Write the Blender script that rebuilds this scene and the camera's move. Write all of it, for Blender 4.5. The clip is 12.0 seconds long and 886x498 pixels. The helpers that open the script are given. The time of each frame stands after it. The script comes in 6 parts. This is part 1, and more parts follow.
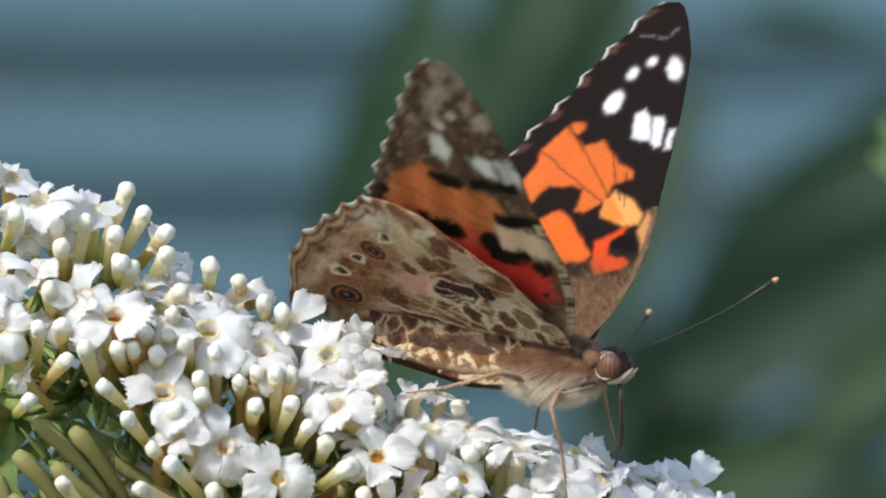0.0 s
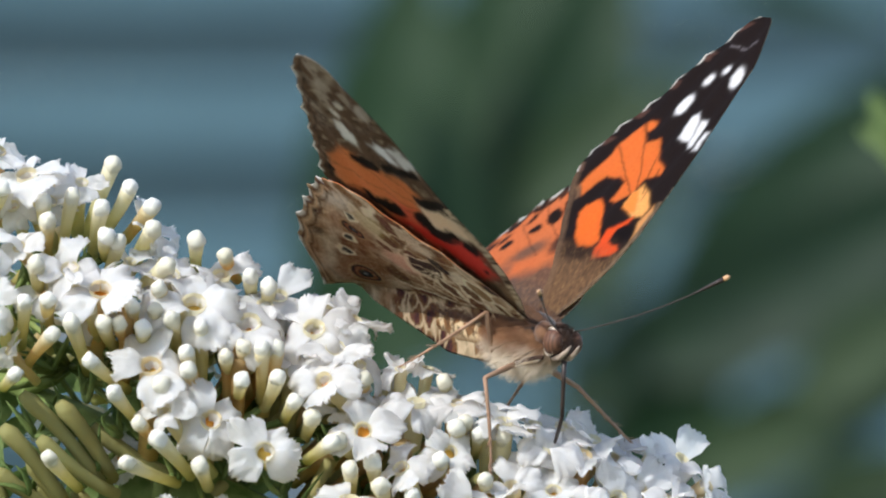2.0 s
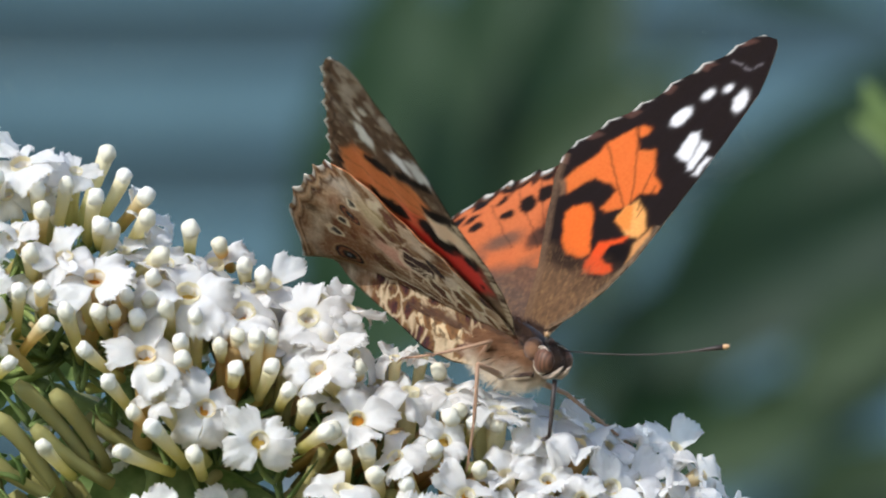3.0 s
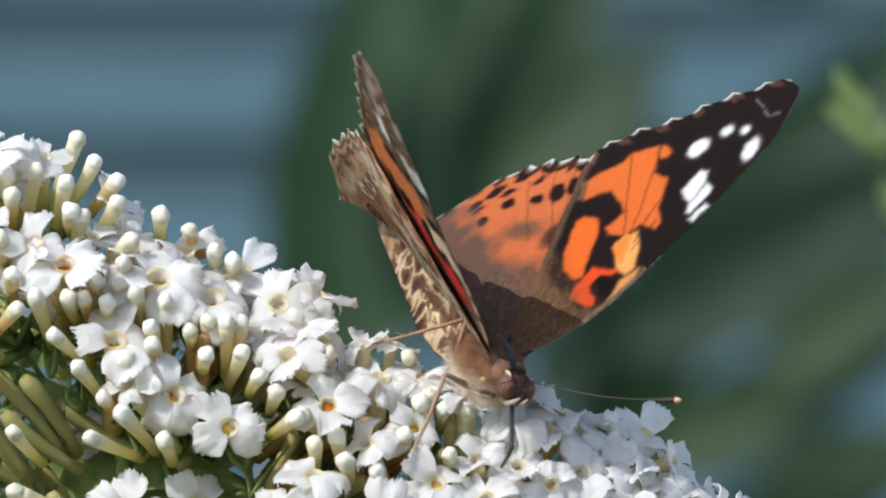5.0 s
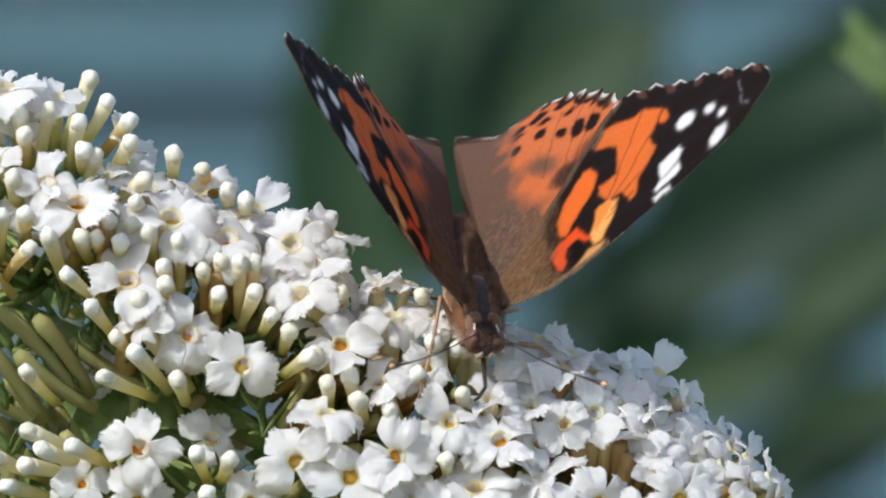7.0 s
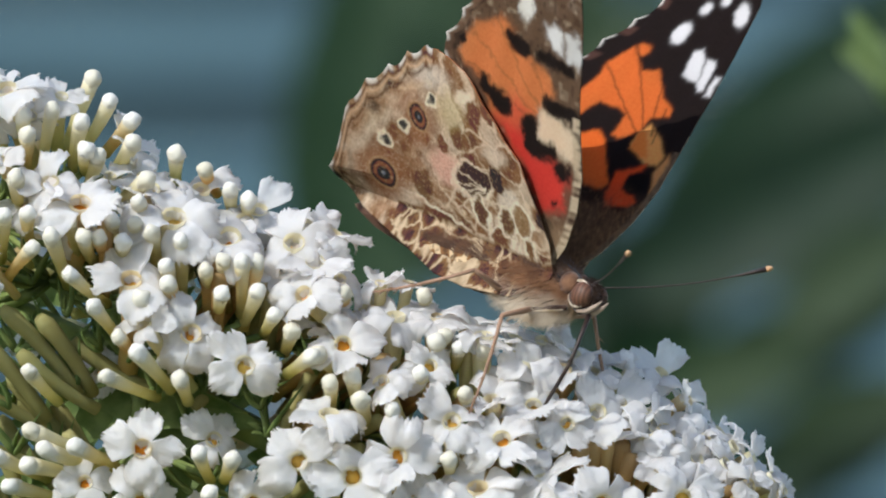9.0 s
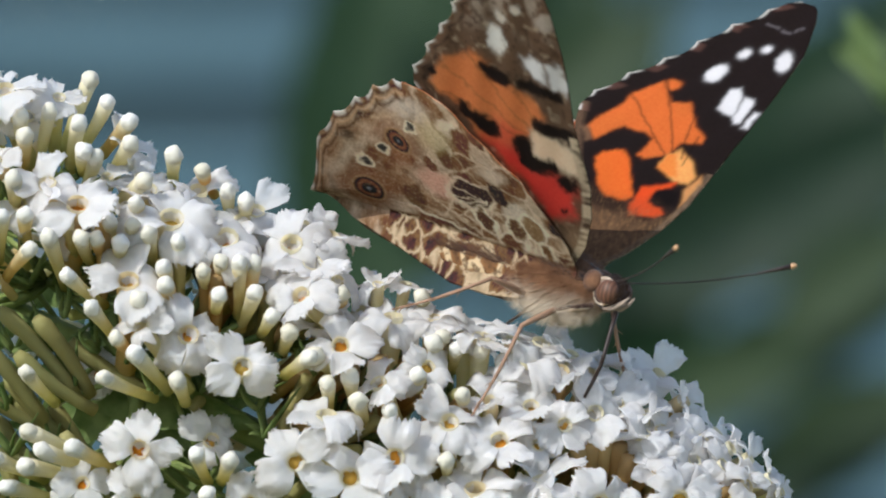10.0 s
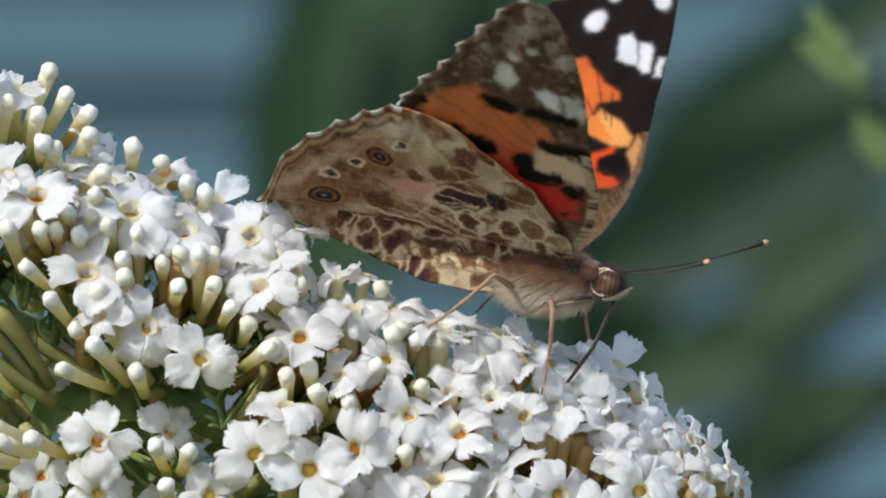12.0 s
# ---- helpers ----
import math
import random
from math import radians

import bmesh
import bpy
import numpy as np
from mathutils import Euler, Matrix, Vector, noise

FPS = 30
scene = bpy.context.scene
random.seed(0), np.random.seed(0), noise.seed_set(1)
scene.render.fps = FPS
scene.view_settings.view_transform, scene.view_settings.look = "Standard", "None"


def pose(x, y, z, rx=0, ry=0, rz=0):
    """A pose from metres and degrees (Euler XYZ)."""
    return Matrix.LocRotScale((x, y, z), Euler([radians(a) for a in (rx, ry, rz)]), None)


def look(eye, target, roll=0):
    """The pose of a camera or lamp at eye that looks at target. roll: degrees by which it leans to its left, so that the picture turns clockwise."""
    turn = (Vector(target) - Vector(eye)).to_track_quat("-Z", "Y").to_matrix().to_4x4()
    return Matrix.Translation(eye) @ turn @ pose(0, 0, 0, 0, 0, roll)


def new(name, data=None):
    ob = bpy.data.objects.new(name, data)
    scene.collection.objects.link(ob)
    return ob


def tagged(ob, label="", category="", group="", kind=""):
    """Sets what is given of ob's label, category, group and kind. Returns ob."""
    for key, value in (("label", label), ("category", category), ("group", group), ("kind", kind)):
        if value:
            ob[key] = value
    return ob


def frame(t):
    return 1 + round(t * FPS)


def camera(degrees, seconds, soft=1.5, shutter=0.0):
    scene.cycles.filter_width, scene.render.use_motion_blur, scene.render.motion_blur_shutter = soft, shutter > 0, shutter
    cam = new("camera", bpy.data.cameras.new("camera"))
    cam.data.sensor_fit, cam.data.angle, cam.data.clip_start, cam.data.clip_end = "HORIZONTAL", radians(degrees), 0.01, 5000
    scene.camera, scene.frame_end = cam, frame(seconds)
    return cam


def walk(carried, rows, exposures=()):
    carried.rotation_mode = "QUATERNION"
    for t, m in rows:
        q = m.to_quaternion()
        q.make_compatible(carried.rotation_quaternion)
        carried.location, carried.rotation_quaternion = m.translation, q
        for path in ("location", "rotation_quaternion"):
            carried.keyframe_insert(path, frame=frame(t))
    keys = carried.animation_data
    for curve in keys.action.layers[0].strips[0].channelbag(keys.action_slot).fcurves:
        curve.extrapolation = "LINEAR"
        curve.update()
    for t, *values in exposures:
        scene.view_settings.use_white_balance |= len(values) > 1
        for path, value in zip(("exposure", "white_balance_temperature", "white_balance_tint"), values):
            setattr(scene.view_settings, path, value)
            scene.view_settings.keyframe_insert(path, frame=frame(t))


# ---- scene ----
# ---- the camera: a long lens on a flower head about 60 cm away, panned by hand ----
DIST, HIGH = 0.6, 1.2                 # lens to subject, height of the subject over the ground
MM = 0.001
cam = camera(6.876, 12.0, soft=2.0, shutter=0.4)
cam.data.dof.use_dof = True
cam.data.dof.focus_distance = DIST - 0.003
cam.data.dof.aperture_fstop = 50.0
DRIFT = 0.16                          # share of the pan that is the lens shifting sideways


def pan(dx, dz):
    """The camera aimed dx to the right and dz above the subject's middle (millimetres)."""
    return look((DRIFT * dx * MM, -DIST, HIGH + DRIFT * dz * MM), (dx * MM, 0, HIGH + dz * MM))


walk(cam, [
    (0, pan(-3.45, 7.75)),
    (0.2, pan(-4.11, 7.93)),
    (0.5, pan(-4.93, 7.75)),
    (0.7, pan(-5.17, 7.42)),
    (1, pan(-5.21, 7.32)),
    (1.2, pan(-4.2, 6.87)),
    (1.5, pan(-2.54, 6.41)),
    (1.7, pan(-2.18, 6.32)),
    (2, pan(-2.33, 5.63)),
    (2.2, pan(-2.46, 5.03)),
    (2.5, pan(-1.9, 5.28)),
    (3, pan(-1.86, 4.72)),
    (5, pan(0.56, 3.59)),
    (5.2, pan(0.86, 2.31)),
    (5.4, pan(0.9, 1.85)),
    (5.5, pan(0.84, 1.6)),
    (5.8, pan(1.18, 2.04)),
    (6, pan(1.02, 1.72)),
    (6.2, pan(0.63, 0.93)),
    (6.5, pan(0, 0)),
    (6.8, pan(-0.43, -1.09)),
    (7, pan(-0.49, -1.34)),
    (8.8, pan(-0.43, -1.09)),
    (9, pan(-0.7, -1.36)),
    (9.2, pan(-0.71, -1.41)),
    (9.5, pan(-0.57, -1.55)),
    (10, pan(-0.49, -1.27)),
    (10.5, pan(0.84, -0.49)),
    (11, pan(1.34, -1.94)),
    (11.5, pan(1.83, -1.87)),
    (12, pan(2.82, -1.95)),
], exposures=[(0, 0.08), (3.2, 0.04), (4.8, 0.03), (7.2, -0.04), (8.8, -0.15), (10.5, -0.14), (12, -0.08)])

# ---- daylight ----
SUN_FROM = Vector((-0.56, -0.54, 0.67)).normalized()
world = bpy.data.worlds.new("sky")
scene.world = world
world.use_nodes = True
wn = world.node_tree
sky = wn.nodes.new("ShaderNodeTexSky")
sky.sky_type = "NISHITA"
sky.sun_disc = False
sky.sun_elevation = math.asin(SUN_FROM.z)
sky.sun_rotation = math.atan2(SUN_FROM.x, SUN_FROM.y)
wn.links.new(sky.outputs[0], wn.nodes["Background"].inputs[0])
wn.nodes["Background"].inputs[1].default_value = 0.225
sun = new("sun", bpy.data.lights.new("sun", "SUN"))
sun.data.energy, sun.data.angle, sun.data.color = 3.55, radians(0.53), (0.98, 0.987, 0.945)
sun.matrix_world = look(SUN_FROM * 10, (0, 0, 0))


# ---- materials ----
def srgb(r, g, b):
    return tuple((c / 255 / 12.92 if c < 11 else ((c / 255 + 0.055) / 1.055) ** 2.4) for c in (r, g, b))


class Shader:
    """A node material under construction."""

    def __init__(self, name, rough=0.6, spec=0.3):
        self.mat = bpy.data.materials.new(name)
        self.mat.use_nodes = True
        self.tree = self.mat.node_tree
        self.bsdf = self.tree.nodes["Principled BSDF"]
        self.out = self.tree.nodes["Material Output"]
        self.bsdf.inputs["Roughness"].default_value = rough
        self.bsdf.inputs["Specular IOR Level"].default_value = spec

    def node(self, kind, **values):
        n = self.tree.nodes.new("ShaderNode" + kind)
        for k, v in values.items():
            n.inputs[k].default_value = v
        return n

    def link(self, a, b):
        self.tree.links.new(a, b)

    def coords(self, which="Object"):
        return self.node("TexCoord").outputs[which]

    def noise(self, scale, detail=3.0, which="Object"):
        n = self.node("TexNoise", Scale=scale, Detail=detail)
        self.link(self.coords(which), n.inputs["Vector"])
        return n.outputs["Fac"]

    def ramp(self, fac, *stops):
        n = self.node("ValToRGB")
        while len(n.color_ramp.elements) < len(stops):
            n.color_ramp.elements.new(0.5)
        for e, (p, c) in zip(n.color_ramp.elements, stops):
            e.position, e.color = p, (*c, 1)
        self.link(fac, n.inputs["Fac"])
        return n.outputs["Color"]

    def mix(self, fac, a, b, mode="MIX"):
        n = self.node("MixRGB")
        n.blend_type = mode
        for socket, v in zip(n.inputs, (fac, a, b)):
            if isinstance(v, (int, float)):
                socket.default_value = v
            elif isinstance(v, tuple):
                socket.default_value = (*v, 1)
            else:
                self.link(v, socket)
        return n.outputs[0]

    def colour(self, c):
        if isinstance(c, tuple):
            self.bsdf.inputs["Base Color"].default_value = (*c, 1)
        else:
            self.link(c, self.bsdf.inputs["Base Color"])
        return self

    def bump(self, fac, depth, strength=0.6):
        n = self.node("Bump", Strength=strength, Distance=depth)
        self.link(fac, n.inputs["Height"])
        self.link(n.outputs[0], self.bsdf.inputs["Normal"])
        return self

    def thin(self, c, share):
        """Lets a share of the light through, as petals, leaves and wings do."""
        t = self.node("BsdfTranslucent")
        if isinstance(c, tuple):
            t.inputs["Color"].default_value = (*c, 1)
        else:
            self.link(c, t.inputs["Color"])
        m = self.node("MixShader", Fac=share)
        self.link(self.bsdf.outputs[0], m.inputs[1])
        self.link(t.outputs[0], m.inputs[2])
        self.link(m.outputs[0], self.out.inputs["Surface"])
        return self

    def random(self):
        return self.node("ObjectInfo").outputs["Random"]


def petal_material():
    s = Shader("petal_white", 0.55, 0.25)
    c = s.mix(s.noise(900), srgb(248, 248, 250), srgb(253, 252, 252))
    c = s.mix(s.ramp(s.random(), (0.6, (0, 0, 0)), (1.0, (0.35, 0.35, 0.35))), c, srgb(246, 238, 232))
    s.colour(c).bump(s.noise(1000, 3), 0.0004, 0.5)
    s.bsdf.inputs["Subsurface Weight"].default_value = 0.6
    s.bsdf.inputs["Subsurface Radius"].default_value = (1.0, 0.9, 0.8)
    s.bsdf.inputs["Subsurface Scale"].default_value = 0.0011
    return s.thin(srgb(253, 250, 247), 0.56).mat


def tube_material():
    s = Shader("flower_tube", 0.6, 0.25)
    sep = s.node("SeparateXYZ")
    s.link(s.coords("Generated"), sep.inputs[0])
    green = s.ramp(sep.outputs["Z"], (0.0, srgb(192, 192, 126)), (0.3, srgb(226, 218, 160)), (0.65, srgb(240, 232, 194)), (1.0, srgb(246, 240, 220)))
    amber = s.ramp(sep.outputs["Z"], (0.0, srgb(206, 178, 112)), (0.35, srgb(230, 186, 116)), (0.8, srgb(234, 196, 136)), (1.0, srgb(244, 230, 200)))
    c = s.mix(s.ramp(s.random(), (0.74, (0, 0, 0)), (1.0, (0.9, 0.9, 0.9))), green, amber)
    c = s.mix(0.25, c, s.ramp(s.noise(700), (0.3, srgb(150, 140, 80)), (0.7, srgb(240, 232, 200))), "OVERLAY")
    s.colour(c).bump(s.noise(2500, 2), 0.00006)
    return s.thin(c, 0.55).mat


def old_tube_material():
    s = Shader("old_flower_tube", 0.65, 0.2)
    c = s.mix(s.random(), srgb(140, 142, 88), srgb(188, 180, 124))
    c = s.mix(s.ramp(s.noise(500), (0.35, (0, 0, 0)), (0.7, (0.6, 0.6, 0.6))), c, srgb(162, 152, 94))
    s.colour(c).bump(s.noise(2500, 2), 0.00006)
    return s.thin(c, 0.35).mat


def amber_tube_material():
    s = Shader("amber_flower_tube", 0.6, 0.2)
    sep = s.node("SeparateXYZ")
    s.link(s.coords("Generated"), sep.inputs[0])
    c = s.ramp(sep.outputs["Z"], (0.0, srgb(158, 146, 84)), (0.5, srgb(206, 170, 104)), (1.0, srgb(230, 204, 152)))
    c = s.mix(s.ramp(s.random(), (0.3, (0, 0, 0)), (1.0, (0.6, 0.6, 0.6))), c, srgb(164, 118, 62))
    s.colour(c).bump(s.noise(2500, 2), 0.00006)
    return s.thin(c, 0.45).mat


def bud_material():
    s = Shader("bud_cream", 0.6, 0.3)
    c = s.mix(s.random(), srgb(226, 220, 200), srgb(244, 242, 236))
    c = s.mix(s.ramp(s.noise(600), (0.4, (0, 0, 0)), (0.8, (0.4, 0.4, 0.4))), c, srgb(232, 220, 180))
    s.colour(c).bump(s.noise(1800, 2), 0.0001)
    return s.thin(c, 0.15).mat


def throat_material():
    s = Shader("throat_orange", 0.7, 0.1)
    return s.colour(s.mix(s.random(), srgb(226, 140, 44), srgb(232, 196, 104))).mat


def stalk_material():
    s = Shader("stalk_green", 0.7, 0.2)
    c = s.ramp(s.noise(260), (0.3, srgb(84, 104, 52)), (0.7, srgb(140, 152, 90)))
    return s.colour(c).bump(s.noise(1600), 0.0001).mat


def bract_material():
    s = Shader("bract_green", 0.6, 0.25)
    c = s.ramp(s.noise(400), (0.3, srgb(92, 118, 62)), (0.7, srgb(146, 162, 98)))
    s.colour(c)
    return s.thin(c, 0.42).mat


def leaf_material(name, dark, light):
    s = Shader(name, 0.55, 0.3)
    c = s.mix(s.random(), dark, light)
    c = s.mix(s.ramp(s.noise(40), (0.35, (0, 0, 0)), (0.7, (0.5, 0.5, 0.5))), c, light)
    s.colour(c).bump(s.noise(160), 0.0006)
    return s.thin(c, 0.3).mat


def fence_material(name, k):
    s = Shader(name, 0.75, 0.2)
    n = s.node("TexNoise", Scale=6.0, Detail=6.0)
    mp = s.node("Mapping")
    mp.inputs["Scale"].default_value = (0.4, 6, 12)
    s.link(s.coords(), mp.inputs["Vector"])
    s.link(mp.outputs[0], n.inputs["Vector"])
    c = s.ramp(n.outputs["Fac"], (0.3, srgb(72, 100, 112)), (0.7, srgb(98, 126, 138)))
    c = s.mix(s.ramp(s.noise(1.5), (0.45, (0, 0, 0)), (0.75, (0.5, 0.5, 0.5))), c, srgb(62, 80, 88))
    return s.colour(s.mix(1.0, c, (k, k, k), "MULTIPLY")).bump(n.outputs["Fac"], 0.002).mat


def ground_material():
    s = Shader("garden_soil", 0.95, 0.1)
    c = s.ramp(s.noise(3.0, 8), (0.3, srgb(52, 60, 34)), (0.5, srgb(84, 92, 52)), (0.7, srgb(98, 84, 62)))
    return s.colour(c).bump(s.noise(30, 6), 0.02).mat


def wing_material():
    """Scales: the colour comes from the markings painted on the wing's points."""
    s = Shader("wing_scales", 0.75, 0.08)
    a = s.node("VertexColor")
    a.layer_name = "markings"
    fine = s.noise(3600, 3)
    c = s.mix(0.26, a.outputs["Color"], s.ramp(fine, (0.25, (0.3, 0.3, 0.3)), (0.75, (0.72, 0.72, 0.72))), "OVERLAY")
    s.colour(c).bump(fine, 0.00005, 0.5)
    return s.thin(c, 0.34).mat


def fur_material(name, dark, light, scale=900):
    s = Shader(name, 0.85, 0.1)
    s.bsdf.inputs["Sheen Weight"].default_value = 0.25
    c = s.ramp(s.noise(scale, 4), (0.3, dark), (0.7, light))
    return s.colour(c).bump(s.noise(5000, 2), 0.0001).mat


def belly_material():
    """Fur that pales from brown on the flank to cream below."""
    s = Shader("fur_flank", 0.85, 0.1)
    s.bsdf.inputs["Sheen Weight"].default_value = 0.25
    sep = s.node("SeparateXYZ")
    s.link(s.coords("Generated"), sep.inputs[0])
    flank = s.ramp(s.noise(700, 4), (0.3, srgb(98, 66, 46)), (0.7, srgb(150, 108, 78)))
    low = s.ramp(s.noise(420, 4), (0.3, srgb(184, 162, 136)), (0.7, srgb(226, 212, 192)))
    z = s.node("MixRGB", Fac=0.22)
    s.link(sep.outputs["Z"], z.inputs["Color1"])
    s.link(s.noise(600, 3), z.inputs["Color2"])
    c = s.mix(s.ramp(z.outputs["Color"], (0.34, (0, 0, 0)), (0.58, (1, 1, 1))), low, flank)
    return s.colour(c).bump(s.noise(5000, 2), 0.0001).mat


def plain_material(name, c, rough, spec=0.4):
    s = Shader(name, rough, spec)
    return s.colour(s.mix(s.noise(1500), c, tuple(min(1, v * 1.5) for v in c))).mat


def eye_material():
    s = Shader("compound_eye", 0.5, 0.3)
    w = s.node("TexWave", Scale=900.0, Distortion=3.0)
    s.link(s.coords(), w.inputs["Vector"])
    c = s.mix(w.outputs["Fac"], srgb(82, 54, 42), srgb(112, 78, 60))
    return s.colour(c).mat


def abdomen_material():
    s = Shader("abdomen_scales", 0.8, 0.1)
    v = s.node("TexVoronoi", Scale=430.0)
    v.feature = "DISTANCE_TO_EDGE"
    s.link(s.coords(), v.inputs["Vector"])
    c = s.ramp(v.outputs["Distance"], (0.08, srgb(204, 178, 142)), (0.13, srgb(138, 100, 66)), (0.34, srgb(84, 58, 40)))
    c = s.mix(s.ramp(s.noise(1900, 3), (0.5, (0, 0, 0)), (0.62, (0.75, 0.75, 0.75))), c, srgb(78, 56, 40))
    sep = s.node("SeparateXYZ")
    s.link(s.coords("Generated"), sep.inputs[0])
    c = s.mix(s.ramp(sep.outputs["Z"], (0.12, (1, 1, 1)), (0.36, (0, 0, 0))), c, srgb(150, 122, 92))
    c = s.mix(s.ramp(sep.outputs["Z"], (0.84, (0, 0, 0)), (0.97, (1, 1, 1))), c, srgb(70, 52, 44))
    return s.colour(c).bump(s.noise(4000, 2), 0.0001).mat


PETAL, TUBE, BUD, THROAT = petal_material(), tube_material(), bud_material(), throat_material()
OLD_TUBE, AMBER_TUBE = old_tube_material(), amber_tube_material()
STALK, BRACT = stalk_material(), bract_material()
LEAF_DARK = leaf_material("leaf_dark", srgb(27, 49, 33), srgb(40, 66, 39))
LEAF_MID = leaf_material("leaf_mid", srgb(40, 60, 32), srgb(50, 70, 38))
LEAF_LIGHT = leaf_material("leaf_light", srgb(98, 120, 70), srgb(120, 140, 88))
FENCE, FENCE_DARK = fence_material("weathered_board", 0.95), fence_material("dark_board", 0.5)
GROUND, WING = ground_material(), wing_material()
FUR_TOP = fur_material("fur_brown", srgb(70, 48, 38), srgb(128, 92, 68))
FUR_HEAD = fur_material("fur_dark", srgb(48, 34, 30), srgb(92, 66, 52))
FUR_BACK = fur_material("fur_black", srgb(30, 27, 30), srgb(62, 50, 46))
FUR_FLANK = belly_material()
FUR_PALE = fur_material("fur_pale", srgb(190, 168, 142), srgb(222, 206, 186))
ABDOMEN = abdomen_material()
EYE = eye_material()
CHITIN = plain_material("chitin_dark", srgb(46, 34, 30), 0.45)
LEG = plain_material("leg_tan", srgb(146, 114, 92), 0.6)
CLUB = plain_material("club_tip", srgb(186, 146, 108), 0.5)
TWIG = plain_material("twig_bark", srgb(40, 52, 36), 0.8, 0.15)
PALP = plain_material("palp_white", srgb(158, 140, 126), 0.9, 0.05)


# ---- mesh helpers ----
def mesh_of(name, bm, *mats, smooth=True):
    me = bpy.data.meshes.new(name)
    bmesh.ops.recalc_face_normals(bm, faces=bm.faces)
    bm.to_mesh(me)
    bm.free()
    for m in mats:
        me.materials.append(m)
    if smooth:
        me.shade_smooth()
    return me


def child(name, me, parent, m=None, label=""):
    ob = new(name, me)
    ob.parent = parent
    if m is not None:
        ob.matrix_basis = m
    return tagged(ob, label)


def part(name, bm, material, parent, label="", m=None):
    return child(name, mesh_of(name, bm, material), parent, m, label)


def thing(name, label, category, m=None, group="", kind=""):
    ob = new(name)
    ob.empty_display_size = 0.01
    if m is not None:
        ob.matrix_basis = m
    return tagged(ob, label, category, group, kind)


def frame_along(d):
    """Rotation that takes local z to the direction d."""
    return d.to_track_quat("Z", "Y").to_matrix().to_4x4()


def sweep_tube(bm, points, radii, sides=8, cap=True, flat=1.0):
    """A tube along points, with a radius at each."""
    pts = [Vector(p) for p in points]
    rings = []
    side = None
    for i, p in enumerate(pts):
        d = (pts[min(i + 1, len(pts) - 1)] - pts[max(i - 1, 0)]).normalized()
        if side is None:
            side = d.orthogonal().normalized()
        side = (side - d * side.dot(d)).normalized()
        other = d.cross(side)
        ring = []
        for k in range(sides):
            a = 2 * math.pi * k / sides
            ring.append(bm.verts.new(p + (side * math.cos(a) + other * math.sin(a) * flat) * radii[i]))
        rings.append(ring)
    for a, b in zip(rings, rings[1:]):
        for k in range(sides):
            bm.faces.new((a[k], a[(k + 1) % sides], b[(k + 1) % sides], b[k]))
    if cap:
        bm.faces.new(rings[0][::-1])
        bm.faces.new(rings[-1])
    return bm


def blob(bm, centre, radii, rings=12, sides=16, shape=None):
    """An ellipsoid with an optional profile along x: shape(u) for u from -1 to 1."""
    c, loops = Vector(centre), []
    for i in range(rings + 1):
        a = math.pi * i / rings
        u = -math.cos(a)
        w = math.sin(a) * (shape(u) if shape else 1.0)
        w = max(w, 0.02)
        loops.append([bm.verts.new(c + Vector((u * radii[0], w * radii[1] * math.cos(b), w * radii[2] * math.sin(b))))
                      for b in (2 * math.pi * k / sides for k in range(sides))])
    for a, b in zip(loops, loops[1:]):
        for k in range(sides):
            bm.faces.new((a[k], a[(k + 1) % sides], b[(k + 1) % sides], b[k]))
    bm.faces.new(loops[0][::-1])
    bm.faces.new(loops[-1])
    return bm


def put(x, y, z):
    """A place given in millimetres from the subject's middle."""
    return Vector((x * MM, y * MM, HIGH + z * MM))


# ---- the ground and the fence behind ----
def build_ground():
    bm = bmesh.new()
    n = 60
    vs = [[bm.verts.new((x, y, 0.012 * noise.noise(Vector((x * 3, y * 3, 0)))))
           for x in np.sign(np.linspace(-1, 1, n)) * np.abs(np.linspace(-1, 1, n)) ** 4 * 400]
          for y in np.sign(np.linspace(-1, 1, n)) * np.abs(np.linspace(-1, 1, n)) ** 4 * 400]
    for i in range(n - 1):
        for j in range(n - 1):
            bm.faces.new((vs[i][j], vs[i][j + 1], vs[i + 1][j + 1], vs[i + 1][j]))
    tagged(new("ground", mesh_of("ground", bm, GROUND)), "bare garden soil with sparse low grass", "ground", kind="structure")


def board_mesh(length, wide, thick, material):
    bm = bmesh.new()
    bmesh.ops.create_cube(bm, size=1, matrix=Matrix.Diagonal((length, thick, wide, 1)))
    bmesh.ops.bevel(bm, geom=bm.edges[:], offset=0.004, segments=2, affect="EDGES")
    return mesh_of("board", bm, material, smooth=False)


def build_fence():
    fence = thing("fence", "blue-grey weathered wooden fence of horizontal boards", "fence", pose(0, 6.0, 0))
    board = board_mesh(5.0, 0.074, 0.03, FENCE)
    for i in range(17):
        child("board", board, fence, pose(0.03 * math.sin(i * 2.3), -0.004 * math.cos(i * 5.1), 0.09 + i * 0.128, 0, 0.1 * math.sin(i * 1.7)))
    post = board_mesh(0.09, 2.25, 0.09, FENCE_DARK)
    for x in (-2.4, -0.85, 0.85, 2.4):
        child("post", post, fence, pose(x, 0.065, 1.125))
    # narrower strips at half tone, set slightly back, fill the gaps between the boards
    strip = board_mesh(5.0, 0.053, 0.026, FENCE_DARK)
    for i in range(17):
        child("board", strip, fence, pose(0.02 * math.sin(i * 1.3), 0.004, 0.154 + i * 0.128))


